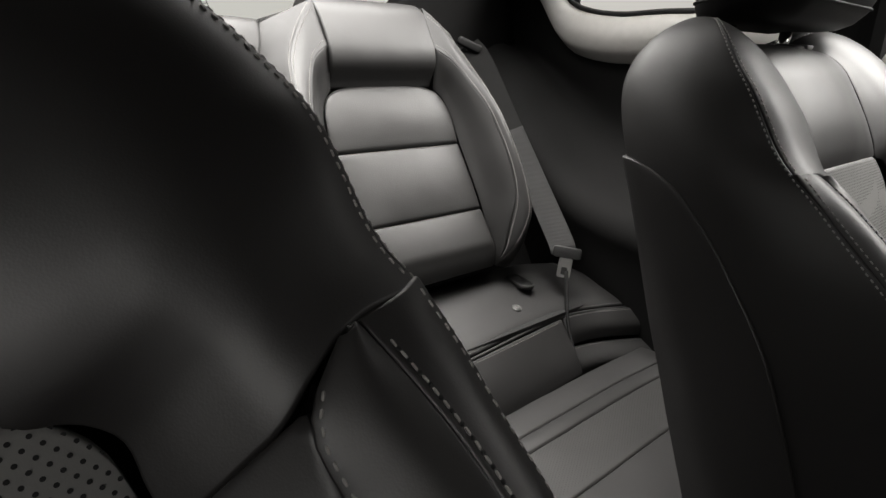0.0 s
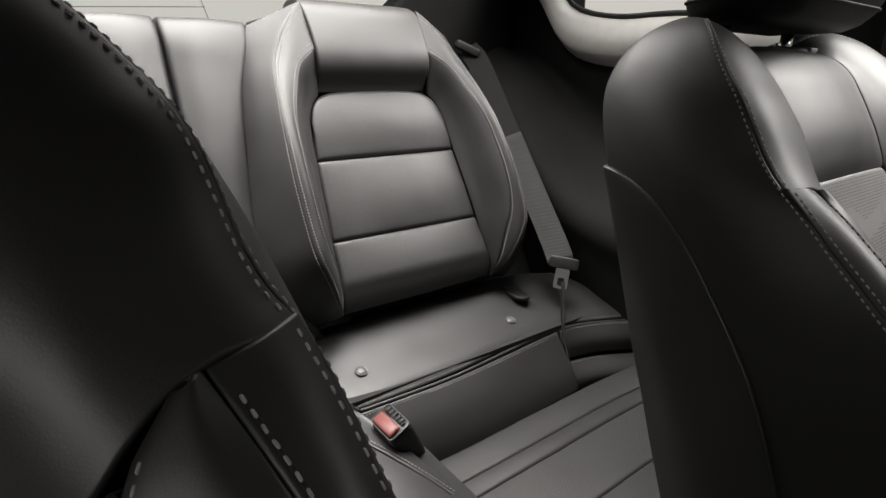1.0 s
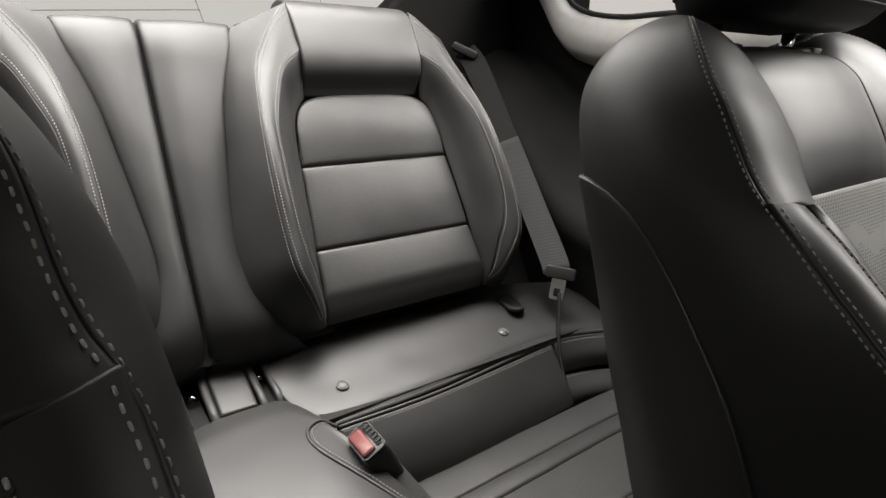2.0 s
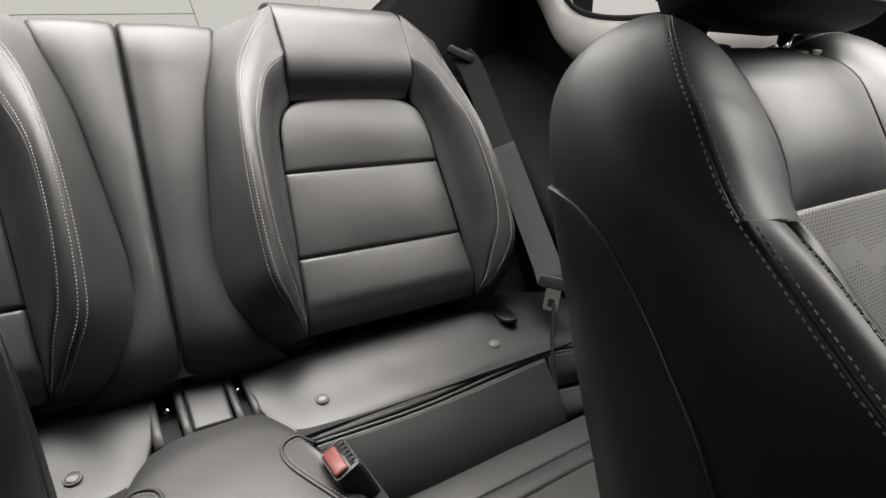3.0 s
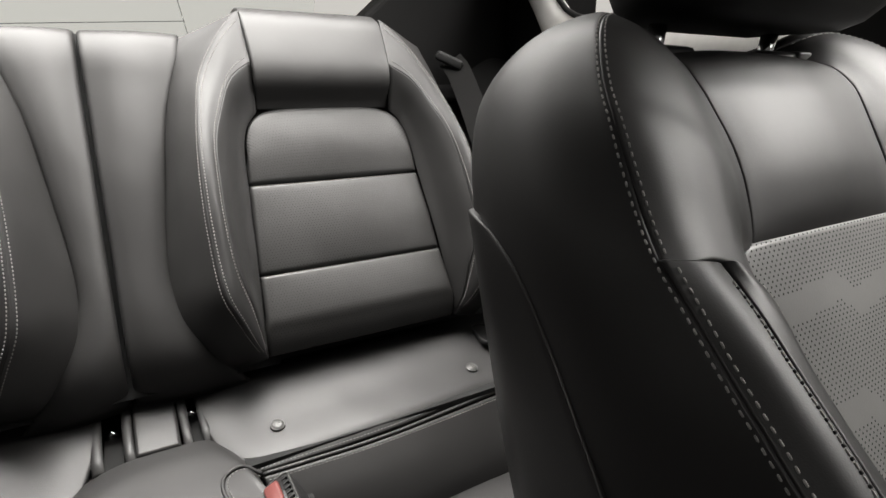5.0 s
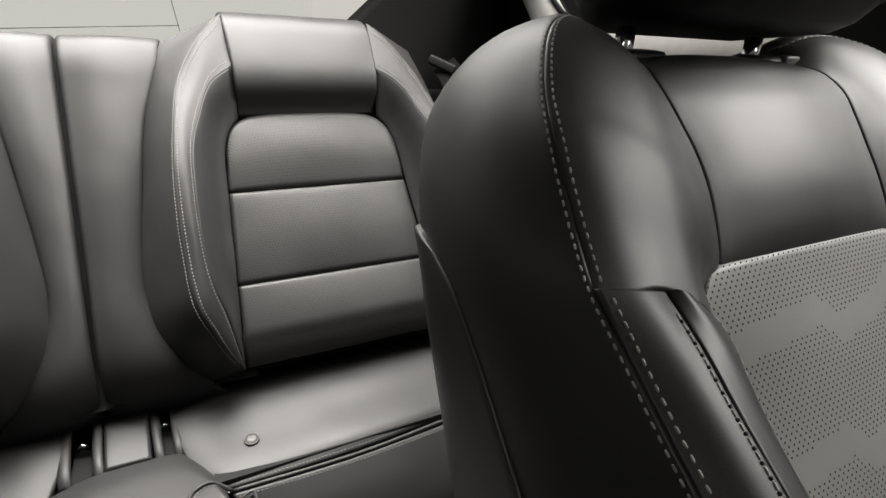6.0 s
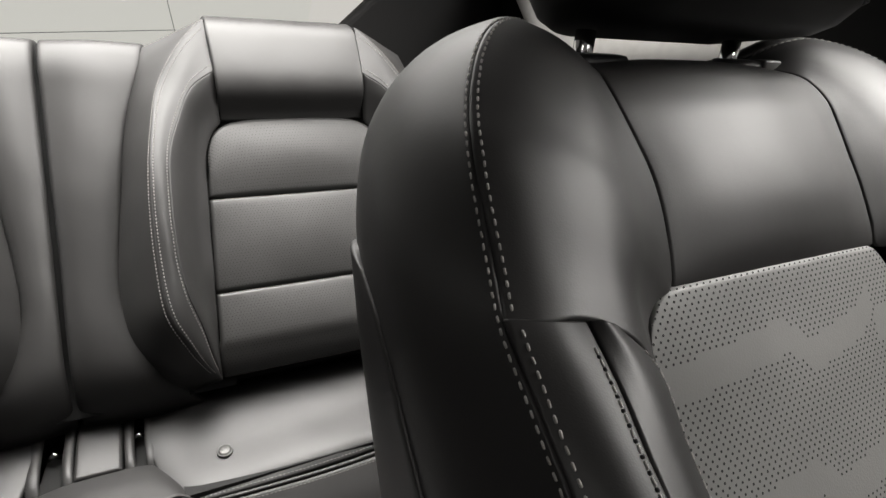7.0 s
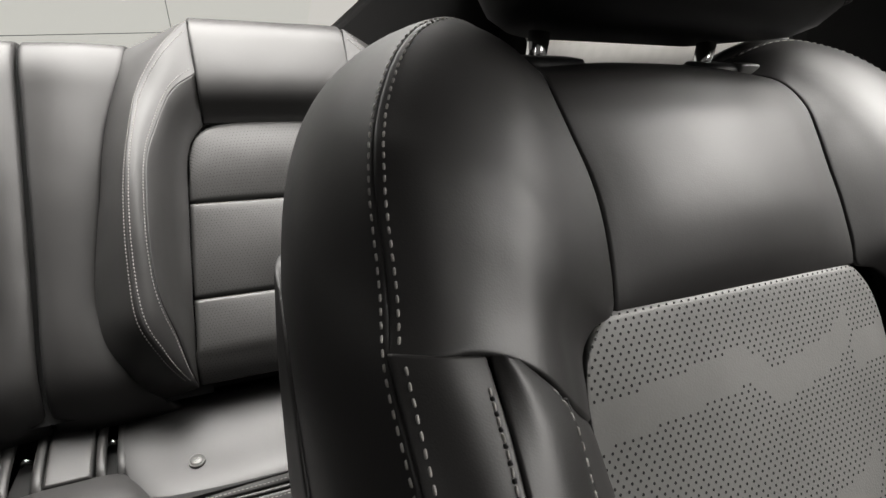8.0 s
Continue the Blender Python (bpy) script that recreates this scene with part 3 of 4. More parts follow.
def centre_hump():
    t = thing("rear_centre_console", "smooth black leather hump between the rear seat cushions", "console")
    Y0 = ((0.090, 0.500), (0.112, 0.535), (0.134, 0.563), (0.164, 0.577), (0.200, 0.583), (0.236, 0.583), (0.266, 0.577), (0.288, 0.553), (0.304, 0.510))
    rails = []
    for x, y in Y0:
        d = abs(x - XM) / 0.11
        top = 0.519 - 0.012 * min(1, d) ** 3
        ze = 0.500 + (y - 0.51) * 0.26
        rails.append([V(x, y, ze), V(x + (x - XM) * 0.01, y - 0.015, max(ze, top - 0.006)), V(x + (x - XM) * 0.05, y - 0.045, top - 0.004 * d ** 4), V(x + (x - XM) * 0.24, 0.42, top - 0.012 - 0.012 * d ** 4), V(x + (x - XM) * 0.50, 0.33, top - 0.035 - 0.02 * d ** 4), V(x + (x - XM) * 0.85, 0.18, top - 0.08 - 0.02 * d ** 4)])
    sh = Sheet(rails, (0.2, 0.2, 1.5), roll=0.0035, n=40, m=40, tuck=0.03)
    h = part("hump_pad", sh.bm(), LEATHER, t)
    # raised stitched loops round the buckles
    for s in (1, -1):
        X = lambda x: XM + s * (x - XM)
        loop = [V(X(0.309), 0.507, 0.503), V(X(0.290), 0.514, 0.509), V(X(0.272), 0.506, 0.512), V(X(0.266), 0.488, 0.511), V(X(0.270), 0.466, 0.508), V(X(0.283), 0.438, 0.502),
                V(X(0.305), 0.40, 0.488), V(X(0.335), 0.35, 0.468), V(X(0.36), 0.29, 0.450)]
        flat = [p for row in sh.grid for p in row]
        for p in loop:
            p.z = min(flat, key=lambda q: (q.x - p.x) ** 2 + (q.y - p.y) ** 2).z + 0.0008
        pts = spline(loop, 90)
        part("piping", tube_bm(pts, 0.0022, 8), LEATHER, t)
        nn = V(0, -0.15, 1).normalized()
        off = []
        for i, p in enumerate(pts):
            tt = (pts[min(i + 1, 89)] - pts[max(i - 1, 0)]).normalized()
            off.append((p + nn.cross(tt) * 0.005 * s + nn * 0.0005, nn))
        part("stitching", stitch_bm([off], 0.0045, 0.003, 0.0009), THREAD, h, "pale grey thread stitches")["kind"] = "stuff"
    part("core", box_bm(0.30, 0.36, 0.40, pose(XM, 0.48, 0.275)), CARPET, t, "", False)
    # the leather block between the two slots, and rolled slot lips
    U = (0.2, 0.2, 1.5)
    sh = Sheet([[V(x, 0.66, 0.546), V(x, 0.62, 0.536), V(x, 0.578, 0.522)] for x in (0.190, 0.213, 0.236)], U, roll=0.004, n=16, m=10)
    b = part("slot_block", sh.bm(), LEATHER, t)
    part("stitching", stitch_bm([sh.line(0.003, 0.02, 0.98, 30), sh.line(-0.003, 0.02, 0.98, 30)], 0.0045, 0.003, 0.0009), HOLE, b, "dark thread stitches")["kind"] = "stuff"
    for x, w, e in ((0.152, 0.0075, 1), (0.1835, 0.0065, -1), (0.2425, 0.0065, 1), (0.263, 0.0065, -1)):
        lip = Sheet([[V(x + f * w, 0.66, 0.546 - 0.003 * f * f), V(x + f * w, 0.62, 0.536 - 0.003 * f * f), V(x + f * w + 0.001, 0.588, 0.526 - 0.003 * f * f), V(x + f * w + 0.002, 0.574, 0.514 - 0.003 * f * f)]
                     for f in (-1, -0.5, 0, 0.5, 1)], U, roll=0.0035, n=18, m=10, tuck=0.014)
        lp = part("slot_lip", lip.bm(), LEATHER, t)
        part("stitching", stitch_bm([lip.line(0.0022 * e, 0.02, 0.90, 40)], 0.0038, 0.0024, 0.0011), HOLE, lp, "dark thread stitches")["kind"] = "stuff"
    for x in (0.168, 0.252):
        latch = part("latch_striker", tube_bm([V(x - 0.006, 0.63, 0.522), V(x, 0.625, 0.530), V(x + 0.006, 0.63, 0.522)], 0.003, 10), CHROME, t, "small bright steel striker in a dark slot")
        part("slot_well", box_bm(0.020, 0.09, 0.02, pose(x, 0.62, 0.505)), HOLE, t, "", False)
    return t


centre_hump()


def buckle(cx, y, z, rz):
    t = thing("seat_belt_buckle", "black seat belt buckle with a red release button", "seat belt buckle", "rear belt buckles")
    m = pose(cx, y, z, 28, 0, rz) @ Matrix.Scale(1.45, 4)
    t.matrix_world = m
    # body: tapered rounded block, mouth at the top
    rings = [(-0.075, 0.018, 0.014), (-0.05, 0.026, 0.017), (-0.02, 0.033, 0.021), (-0.004, 0.035, 0.022), (0.0, 0.033, 0.020)]

    def ring(k):
        h, w, d = rings[k]
        return [Vector((x, yy, h)) for x, yy in rounded(w, d, 0.004, 4)]
    body = part("buckle_body", solid_bm(ring, range(5)), PLASTIC, t)
    part("release_button", solid_bm(lambda k: [Vector((x, yy - 0.0035, (0.0, 0.0025, 0.0035)[k])) for x, yy in rounded((0.028, 0.027, 0.024)[k], (0.0115, 0.011, 0.008)[k], 0.002, 3)], range(3)), RED, t, "faded red release button")
    rim = [Vector((x, yy, 0.0004)) for x, yy in rounded(0.0335, 0.0205, 0.004, 4)]
    part("rim", tube_bm([*rim, rim[0]], 0.0005, 6, False), TAG, body, "thin grey rim")
    part("mouth", box_bm(0.026, 0.003, 0.002, pose(0, 0.0060, 0.0004)), HOLE, body, "", False)
    for k in range(5):
        part("guide_rib", box_bm(0.0012, 0.004, 0.0025, pose(-0.010 + 0.005 * k, 0.0070, 0.001)), PLASTIC, body, "", False)
    part("strap", tube_bm([Vector((0, 0, -0.07)), Vector((0, -0.01, -0.11)), Vector((0, -0.02, -0.16))], 0.008, 10), WEBBING, t)
    return t


buckle(0.314, 0.440, 0.522, -90)


def ribbon_bm(pts, sides, width, thick):
    """A flat strap along a curve; sides: the direction across it at each point."""
    bm = bmesh.new()
    P = [Vector(p) for p in pts]
    rings = []
    for i, p in enumerate(P):
        tt = (P[min(i + 1, len(P) - 1)] - P[max(i - 1, 0)]).normalized()
        s = Vector(sides[i])
        s = (s - tt * s.dot(tt)).normalized()
        n = tt.cross(s)
        rings.append([bm.verts.new(p + s * a * width / 2 + n * b * thick / 2) for a, b in ((-1, -1), (-0.96, -1.2), (0.96, -1.2), (1, -1), (1, 1), (0.96, 1.2), (-0.96, 1.2), (-1, 1))])
    for a, b in zip(rings[:-1], rings[1:]):
        for q in range(8):
            bm.faces.new((a[q], a[(q + 1) % 8], b[(q + 1) % 8], b[q]))
    bm.faces.new(rings[0][::-1])
    bm.faces.new(rings[-1])
    return bm


def rear_belt():
    t = thing("rear_seat_belt", "black rear seat belt with its steel tongue hanging down", "seat belt")
    pts = spline([(0.765, 0.872, 0.958), (0.768, 0.835, 0.925), (0.766, 0.74, 0.80), (0.752, 0.65, 0.70), (0.737, 0.575, 0.622), (0.731, 0.558, 0.602)], 40)
    part("webbing", ribbon_bm(pts, [(0.75, -0.62, 0.2)] * 40, 0.044, 0.0014), WEBBING, t)
    low = spline([(0.727, 0.545, 0.570), (0.712, 0.528, 0.535), (0.698, 0.512, 0.505), (0.690, 0.494, 0.47), (0.688, 0.465, 0.42)], 24)
    part("lower_webbing", ribbon_bm(low, [(0.5, 0.8, 0.1)] * 24, 0.010, 0.003), WEBBING, t)
    fold = pts[17:]
    part("webbing_fold", ribbon_bm([p + V(-0.5, -0.75, 0.1) * 0.0022 for p in fold], [(0.75, -0.62, 0.2)] * len(fold), 0.0455, 0.0018), RIBBED, t, "black ribbed doubled webbing")
    m = look((0.729, 0.550, 0.585), (0.10, 0.0, 0.75)) @ pose(0, 0, 0, 0, 0, 6)
    part("tongue_cover", slab_bm(rounded(0.050, 0.020, 0.005), 0.008, m @ pose(0, 0.018, -0.004)), PLASTIC, t, "black moulded tongue cover", True, 0.002)
    # steel plate with a window
    bm = bmesh.new()
    out, inn = rounded(0.024, 0.036, 0.004, 4), rounded(0.011, 0.014, 0.002, 4)
    for z0, flip in ((0.0, 1), (0.0022, 0)):
        o = [bm.verts.new(m @ Vector((x, y - 0.010, z0))) for x, y in out]
        i = [bm.verts.new(m @ Vector((x, y - 0.016, z0))) for x, y in inn]
        for k in range(len(o)):
            q = (k + 1) % len(o)
            bm.faces.new((o[k], o[q], i[q], i[k]))
        if flip:
            first = (o, i)
        else:
            for k in range(len(o)):
                q = (k + 1) % len(o)
                bm.faces.new((first[0][k], first[0][q], o[q], o[k]))
                bm.faces.new((first[1][k], first[1][q], i[q], i[k]))
    part("tongue", bm, TONGUE, t, "grey steel tongue with a square hole", False)
    g = part("belt_guide", slab_bm(rounded(0.052, 0.017, 0.006), 0.012, look((0.757, 0.862, 0.957), (0.1, 0.0, 1.1)) @ pose(0, 0, -0.008, 0, 0, 24)), PLASTIC, t, "dark plastic belt guide", True, 0.004)
    return t


def ribbed_webbing():
    """Black webbing with woven ribs."""
    m, nt, p = mat("ribbed_webbing")
    n, l = nt.nodes, nt.links
    co = n.new("ShaderNodeTexCoord")
    wv = n.new("ShaderNodeTexWave")
    wv.bands_direction = "Z"
    wv.inputs["Scale"].default_value, wv.inputs["Distortion"].default_value = 150.0, 0.3
    l.new(co.outputs["Object"], wv.inputs["Vector"])
    bp = n.new("ShaderNodeBump")
    bp.inputs["Strength"].default_value, bp.inputs["Distance"].default_value = 0.35, 0.001
    l.new(wv.outputs["Fac"], bp.inputs["Height"])
    l.new(bp.outputs[0], p.inputs["Normal"])
    p.inputs["Base Color"].default_value, p.inputs["Roughness"].default_value = (0.011, 0.0107, 0.0105, 1), 0.7
    return m


RIBBED = ribbed_webbing()
TONGUE = plain("dull_steel", (0.30, 0.30, 0.29), 0.35, 0.9, bump=0.02)
rear_belt()


# ---- rear quarter: side trim, window, pillar ----
def quarter():
    # inner side trim, swept from the door to the rear pillar
    ys = (-0.45, 0.0, 0.3, 0.5, 0.62, 0.70, 0.75, 0.80, 0.95)

    def rail(xs, zs):
        return [V(x, y, z) for x, y, z in zip(xs, ys, zs)]
    c = lambda v: [v] * 9
    led = (0.655, 0.655, 0.66, 0.668, 0.700, 0.765, 0.81, 0.86, 0.95)
    sill = (0.86, 0.88, 0.985, 1.004, 1.006, 1.019, 1.045, 1.11, 1.30)
    low = (0.75, 0.77, 0.87, 0.895, 0.90, 0.912, 0.93, 0.95, 1.02)
    top = [rail(c(x), [z - d for z in sill]) for x, d in ((0.932, 0.002), (0.914, 0.0), (0.899, 0.007), (0.888, 0.022), (0.884, 0.042), (0.891, 0.064), (0.915, 0.082))]
    tagged(part("window_sill", Sheet(top, (0.2, 0.3, 1.1), roll=0.003, edges="", tuck=0.01, n=60, m=30).bm(), SILL), "rounded sill under the rear quarter window, pale with painted window light", "window sill", kind="structure")
    rails = [rail(c(0.914), [z - 0.080 for z in sill]), rail(c(0.918), low),
             rail(c(0.925), (0.70, 0.72, 0.77, 0.79, 0.81, 0.85, 0.885, 0.92, 0.98)),
             rail(c(0.87), [z + 0.045 for z in led]),
             rail(c(0.815), [z + 0.012 for z in led]),
             rail(c(0.795), [z - 0.01 for z in led]),
             rail(c(0.790), [z - 0.04 for z in led]),
             rail(c(0.81), [z - 0.10 for z in led]),
             rail(c(0.85), [0.30] * 9)]
    tagged(part("wall_passenger", Sheet(rails, (0.2, 0.3, 0.9), roll=0.004, edges="", tuck=0.08, n=60, m=60).bm(), TRIM), "dark moulded rear side trim with a curved ledge", "car side", kind="structure")
    # rubber seal along the lower edge of the quarter window
    tagged(part("window_seal", tube_bm(spline([(0.915, y, z + 0.004) for y, z in zip(ys, sill)], 60), 0.005, 8), RUBBER), "black rubber seal of the quarter window", "window seal", kind="structure")


quarter()
tagged(part("wall_quarter", slab_bm([(0.570, -0.94), (0.575, -0.10), (0.602, 0.0), (0.66, 0.05), (0.80, 0.20), (0.92, 0.32), (1.15, 0.32), (1.15, -0.94)], 0.06, pose(0, 0.96, 1.02, 90, 0, 0)), TRIM, None, "", False, 0.01),
       "dark rear pillar trim beside the rear window", "pillar trim", kind="structure")
tagged(part("wall_quarter_driver", slab_bm([(-0.20, -0.94), (-0.20, 0.0), (-0.50, 0.32), (-0.75, 0.32), (-0.75, -0.94)], 0.06, pose(0, 0.96, 1.02, 90, 0, 0)), TRIM, None, "", False, 0.01),
       "dark rear pillar trim behind the driver", "pillar trim", kind="structure")
tagged(part("parcel_shelf", box_bm(1.3, 0.5, 0.03, pose(0.2, 1.12, 0.90)), TRIM, None, "", False, 0.008), "dark parcel shelf under the rear window", "shelf", kind="structure")


tagged(part("pillar_b", box_bm(0.14, 0.125, 0.60, pose(0.94, 0.263, 1.10)), TRIM, None, "", False, 0.03), "dark trimmed door pillar beside the front seat", "pillar", kind="structure")


def rear_window():
    """The sloping rear glass with its fine printed conductor lines."""
    m = pose(0.19, 1.17, 0.93, 52, 0, 0)
    w = part("rear_window", slab_bm([(-0.42, 0), (0.40, 0), (0.55, 0.5), (-0.55, 0.5)], 0.004, m), GLASS, None, "", False)
    w.visible_shadow = False
    tagged(w, "clear sloping rear window glass", "window", kind="structure")
    for pts in ([(0.185, 0.0, -0.002), (0.165, 0.30, -0.002)], [(-0.40, 0.075, -0.002), (-0.1, 0.11, -0.002), (0.178, 0.135, -0.002)]):
        part("conductor_line", tube_bm([m @ Vector(p) for p in pts], 0.0007, 6), TAG, w)


rear_window()


# ---- front seats ----
S_RAIL = [(0.432, -0.045, 0.55), (0.430, -0.030, 0.64), (0.426, 0.010, 0.74), (0.423, 0.050, 0.785), (0.423, 0.074, 0.808), (0.423, 0.092, 0.826), (0.424, 0.111, 0.843), (0.430, 0.130, 0.860), (0.433, 0.150, 0.891),
          (0.436, 0.160, 0.905), (0.442, 0.173, 0.918), (0.451, 0.186, 0.932), (0.463, 0.200, 0.945), (0.480, 0.215, 0.955), (0.505, 0.232, 0.960), (0.528, 0.243, 0.953), (0.540, 0.252, 0.945)]
S_UP = [(0.424, 0.113, 0.845), *S_RAIL[7:]]
S_LOW = S_RAIL[:6] + [(0.424, 0.114, 0.848)]
REAR_EDGE = [(0.418, 0.135, 0.55), (0.411, 0.198, 0.714), (0.409, 0.222, 0.775), (0.408, 0.234, 0.819), (0.410, 0.246, 0.846), (0.417, 0.260, 0.877), (0.426, 0.268, 0.901), (0.440, 0.271, 0.922),
             (0.458, 0.268, 0.940), (0.480, 0.264, 0.952), (0.510, 0.262, 0.957), (0.535, 0.266, 0.949), (0.545, 0.268, 0.943)]
A_RAIL = [(0.538, 0.1435, 0.829), (0.539, 0.146, 0.840), (0.540, 0.156, 0.864), (0.540, 0.168, 0.885), (0.537, 0.180, 0.903), (0.535, 0.191, 0.918), (0.538, 0.208, 0.932), (0.545, 0.232, 0.938)]
B_RAIL = [(0.440, -0.060, 0.62), (0.442, 0.0, 0.745), (0.443, 0.030, 0.780), (0.4455, 0.068, 0.8135), (0.4475, 0.079, 0.8225), (0.4495, 0.089, 0.8305), (0.453, 0.1095, 0.8435)]
MID = 0.6275
C_RAIL = [(0.515, 0.005, 0.55), (0.515, 0.075, 0.70), (0.5145, 0.105, 0.760), (0.5125, 0.120, 0.788), (0.5090, 0.124, 0.798), (0.502, 0.1205, 0.807), (0.494, 0.1155, 0.818), (0.486, 0.112, 0.829)]
D_RAIL = [(0.472, -0.070, 0.55), (0.471, -0.040, 0.62), (0.474, 0.020, 0.735), (0.4762, 0.062, 0.782), (0.4775, 0.0817, 0.8032), (0.4782, 0.0933, 0.8161), (0.4785, 0.0990, 0.8262), (0.4715, 0.1030, 0.8352), (0.462, 0.1063, 0.8424)]
# how far below the insert's top edge its plain zigzag band runs, along its width
BAND = [(0.0, 0.046), (0.095, 0.037), (0.112, 0.050), (0.165, 0.041), (0.180, 0.030)]
# the seam that closes the upper bolster below
SEAM = [(0.4205, 0.1145, 0.845), (0.437, 0.1085, 0.8455), (0.453, 0.1080, 0.8440), (0.470, 0.1050, 0.8355), (0.481, 0.1035, 0.8240), (0.5005, 0.114, 0.804), (0.5105, 0.122, 0.794)]
S_RAIL = [(x - 0.0035, y + 0.0015, z) for x, y, z in S_RAIL]
S_UP = [(x - 0.0035, y + 0.0015, z) for x, y, z in S_UP]
S_LOW = [(x - 0.0035, y + 0.0015, z) for x, y, z in S_LOW]


def front_seat(fx):
    """fx: where a place of the passenger seat lies on this seat."""
    t = thing("front_seat", "black leather front car seat with pale double stitching", "car seat", "front seats")
    eye = (fx(0.45), -0.5, 1.0)
    for mirror in (0, 1):
        X = (lambda x: fx(2 * MID - x)) if mirror else fx
        F = lambda c: [V(X(x), y, z) for x, y, z in c]
        G = lambda c: [V(X(x - 0.0018), y, z) for x, y, z in c]
        inner_edge = [(0.5105, 0.122, 0.794), (0.5125, 0.128, 0.802), (0.5135, 0.132, 0.809), (0.5150, 0.136, 0.818), (0.523, 0.140, 0.825), *A_RAIL]
        top_edge = [S_UP[-1], (0.540, 0.245, 0.944), A_RAIL[-1]]
        up = Sheet([F(r) for r in patch(S_UP, inner_edge, SEAM, top_edge, (0, -0.006, 0.003))], eye, roll=0.0020, n=56, m=44, tuck=0.02)
        DL = spline(D_RAIL[:7], 14)
        CL = spline([*C_RAIL[:4], (0.5075, 0.1215, 0.7955), (0.4975, 0.1145, 0.8060), (0.4880, 0.1075, 0.8165), (0.4795, 0.1020, 0.8250)], 14)
        cheek = Sheet([F(DL), F([p.lerp(q, 0.5) + Vector((0, -0.0025, 0)) * min(1, (13 - k) / 4) for k, (p, q) in enumerate(zip(DL, CL))]), F(CL)], eye, roll=0.0018, edges="ab", n=40, m=10, tuck=0.006)
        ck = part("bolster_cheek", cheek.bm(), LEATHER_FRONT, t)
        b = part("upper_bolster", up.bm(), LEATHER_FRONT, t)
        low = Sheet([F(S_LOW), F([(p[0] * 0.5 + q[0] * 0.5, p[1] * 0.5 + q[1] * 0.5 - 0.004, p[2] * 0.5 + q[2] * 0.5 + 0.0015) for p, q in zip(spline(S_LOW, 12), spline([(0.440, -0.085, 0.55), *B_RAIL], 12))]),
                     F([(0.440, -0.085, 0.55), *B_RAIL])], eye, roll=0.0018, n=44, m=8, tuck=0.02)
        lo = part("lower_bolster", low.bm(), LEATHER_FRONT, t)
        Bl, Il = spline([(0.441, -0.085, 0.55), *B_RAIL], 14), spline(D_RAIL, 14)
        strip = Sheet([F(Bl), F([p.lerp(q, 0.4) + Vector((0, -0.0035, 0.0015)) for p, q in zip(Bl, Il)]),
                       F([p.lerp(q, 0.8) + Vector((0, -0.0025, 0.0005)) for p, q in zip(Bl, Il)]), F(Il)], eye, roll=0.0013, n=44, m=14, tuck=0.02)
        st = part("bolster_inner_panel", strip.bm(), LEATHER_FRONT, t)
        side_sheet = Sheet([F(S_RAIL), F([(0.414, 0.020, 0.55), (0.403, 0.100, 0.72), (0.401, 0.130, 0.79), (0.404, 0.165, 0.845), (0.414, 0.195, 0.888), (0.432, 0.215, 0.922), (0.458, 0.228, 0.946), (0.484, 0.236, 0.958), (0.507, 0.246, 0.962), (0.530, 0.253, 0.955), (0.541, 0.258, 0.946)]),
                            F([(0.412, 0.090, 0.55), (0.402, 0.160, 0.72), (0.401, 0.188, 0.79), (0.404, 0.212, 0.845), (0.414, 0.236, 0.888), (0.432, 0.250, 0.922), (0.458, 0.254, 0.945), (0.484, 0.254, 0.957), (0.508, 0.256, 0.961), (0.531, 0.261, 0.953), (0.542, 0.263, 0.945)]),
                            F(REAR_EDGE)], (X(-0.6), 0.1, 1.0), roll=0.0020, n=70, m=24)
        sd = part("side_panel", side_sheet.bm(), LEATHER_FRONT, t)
        big = dict(pitch=0.0048, long=0.0031, wide=0.0011)
        part("stitching", stitch_bm([up.line(0.0036, 0.02, 0.98, 120)], **big), THREAD, b, "pale grey thread stitches")["kind"] = "stuff"
        part("stitching", stitch_bm([low.line(0.0036, 0.02, 0.99, 120)], **big), THREAD, lo, "pale grey thread stitches")["kind"] = "stuff"
        part("stitching", stitch_bm([side_sheet.line(0.0036, 0.02, 0.98, 160)], **big), THREAD, sd, "pale grey thread stitches")["kind"] = "stuff"
        part("stitching", stitch_bm([strip.line(-0.0036, 0.02, 0.955, 120)], **big), THREAD, st, "pale grey thread stitches")["kind"] = "stuff"
        part("stitching", stitch_bm([low.line(-0.0026, 0.02, 0.97, 120)], **big), THREAD, lo, "pale grey thread stitches")["kind"] = "stuff"
        part("needle_holes", stitch_bm([low.line(-0.0026, 0.02, 0.97, 120)], 0.0048, 0.0016, 0.0016, shift=0.02), HOLE, lo)["kind"] = "stuff"
        shell = Sheet([G([(0.4140, 0.025, 0.50), (0.4060, 0.065, 0.62), (0.4010, 0.100, 0.71), (0.3995, 0.140, 0.772), (0.4000, 0.165, 0.802), (0.4015, 0.190, 0.825), (0.4045, 0.215, 0.838)]),
                       G([(0.409, 0.080, 0.50), (0.4000, 0.165, 0.70), (0.3990, 0.195, 0.78), (0.4050, 0.234, 0.843)]),
                       G([(0.415, 0.132, 0.50), (0.4090, 0.200, 0.70), (0.4075, 0.228, 0.79), (0.4090, 0.249, 0.844)])], (X(-0.6), 0.1, 1.0), roll=0.0022, n=40, m=14, tuck=0.008)
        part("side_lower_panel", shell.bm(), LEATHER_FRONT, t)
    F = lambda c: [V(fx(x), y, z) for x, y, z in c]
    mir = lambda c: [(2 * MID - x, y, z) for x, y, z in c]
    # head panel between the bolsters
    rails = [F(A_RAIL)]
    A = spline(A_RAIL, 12)
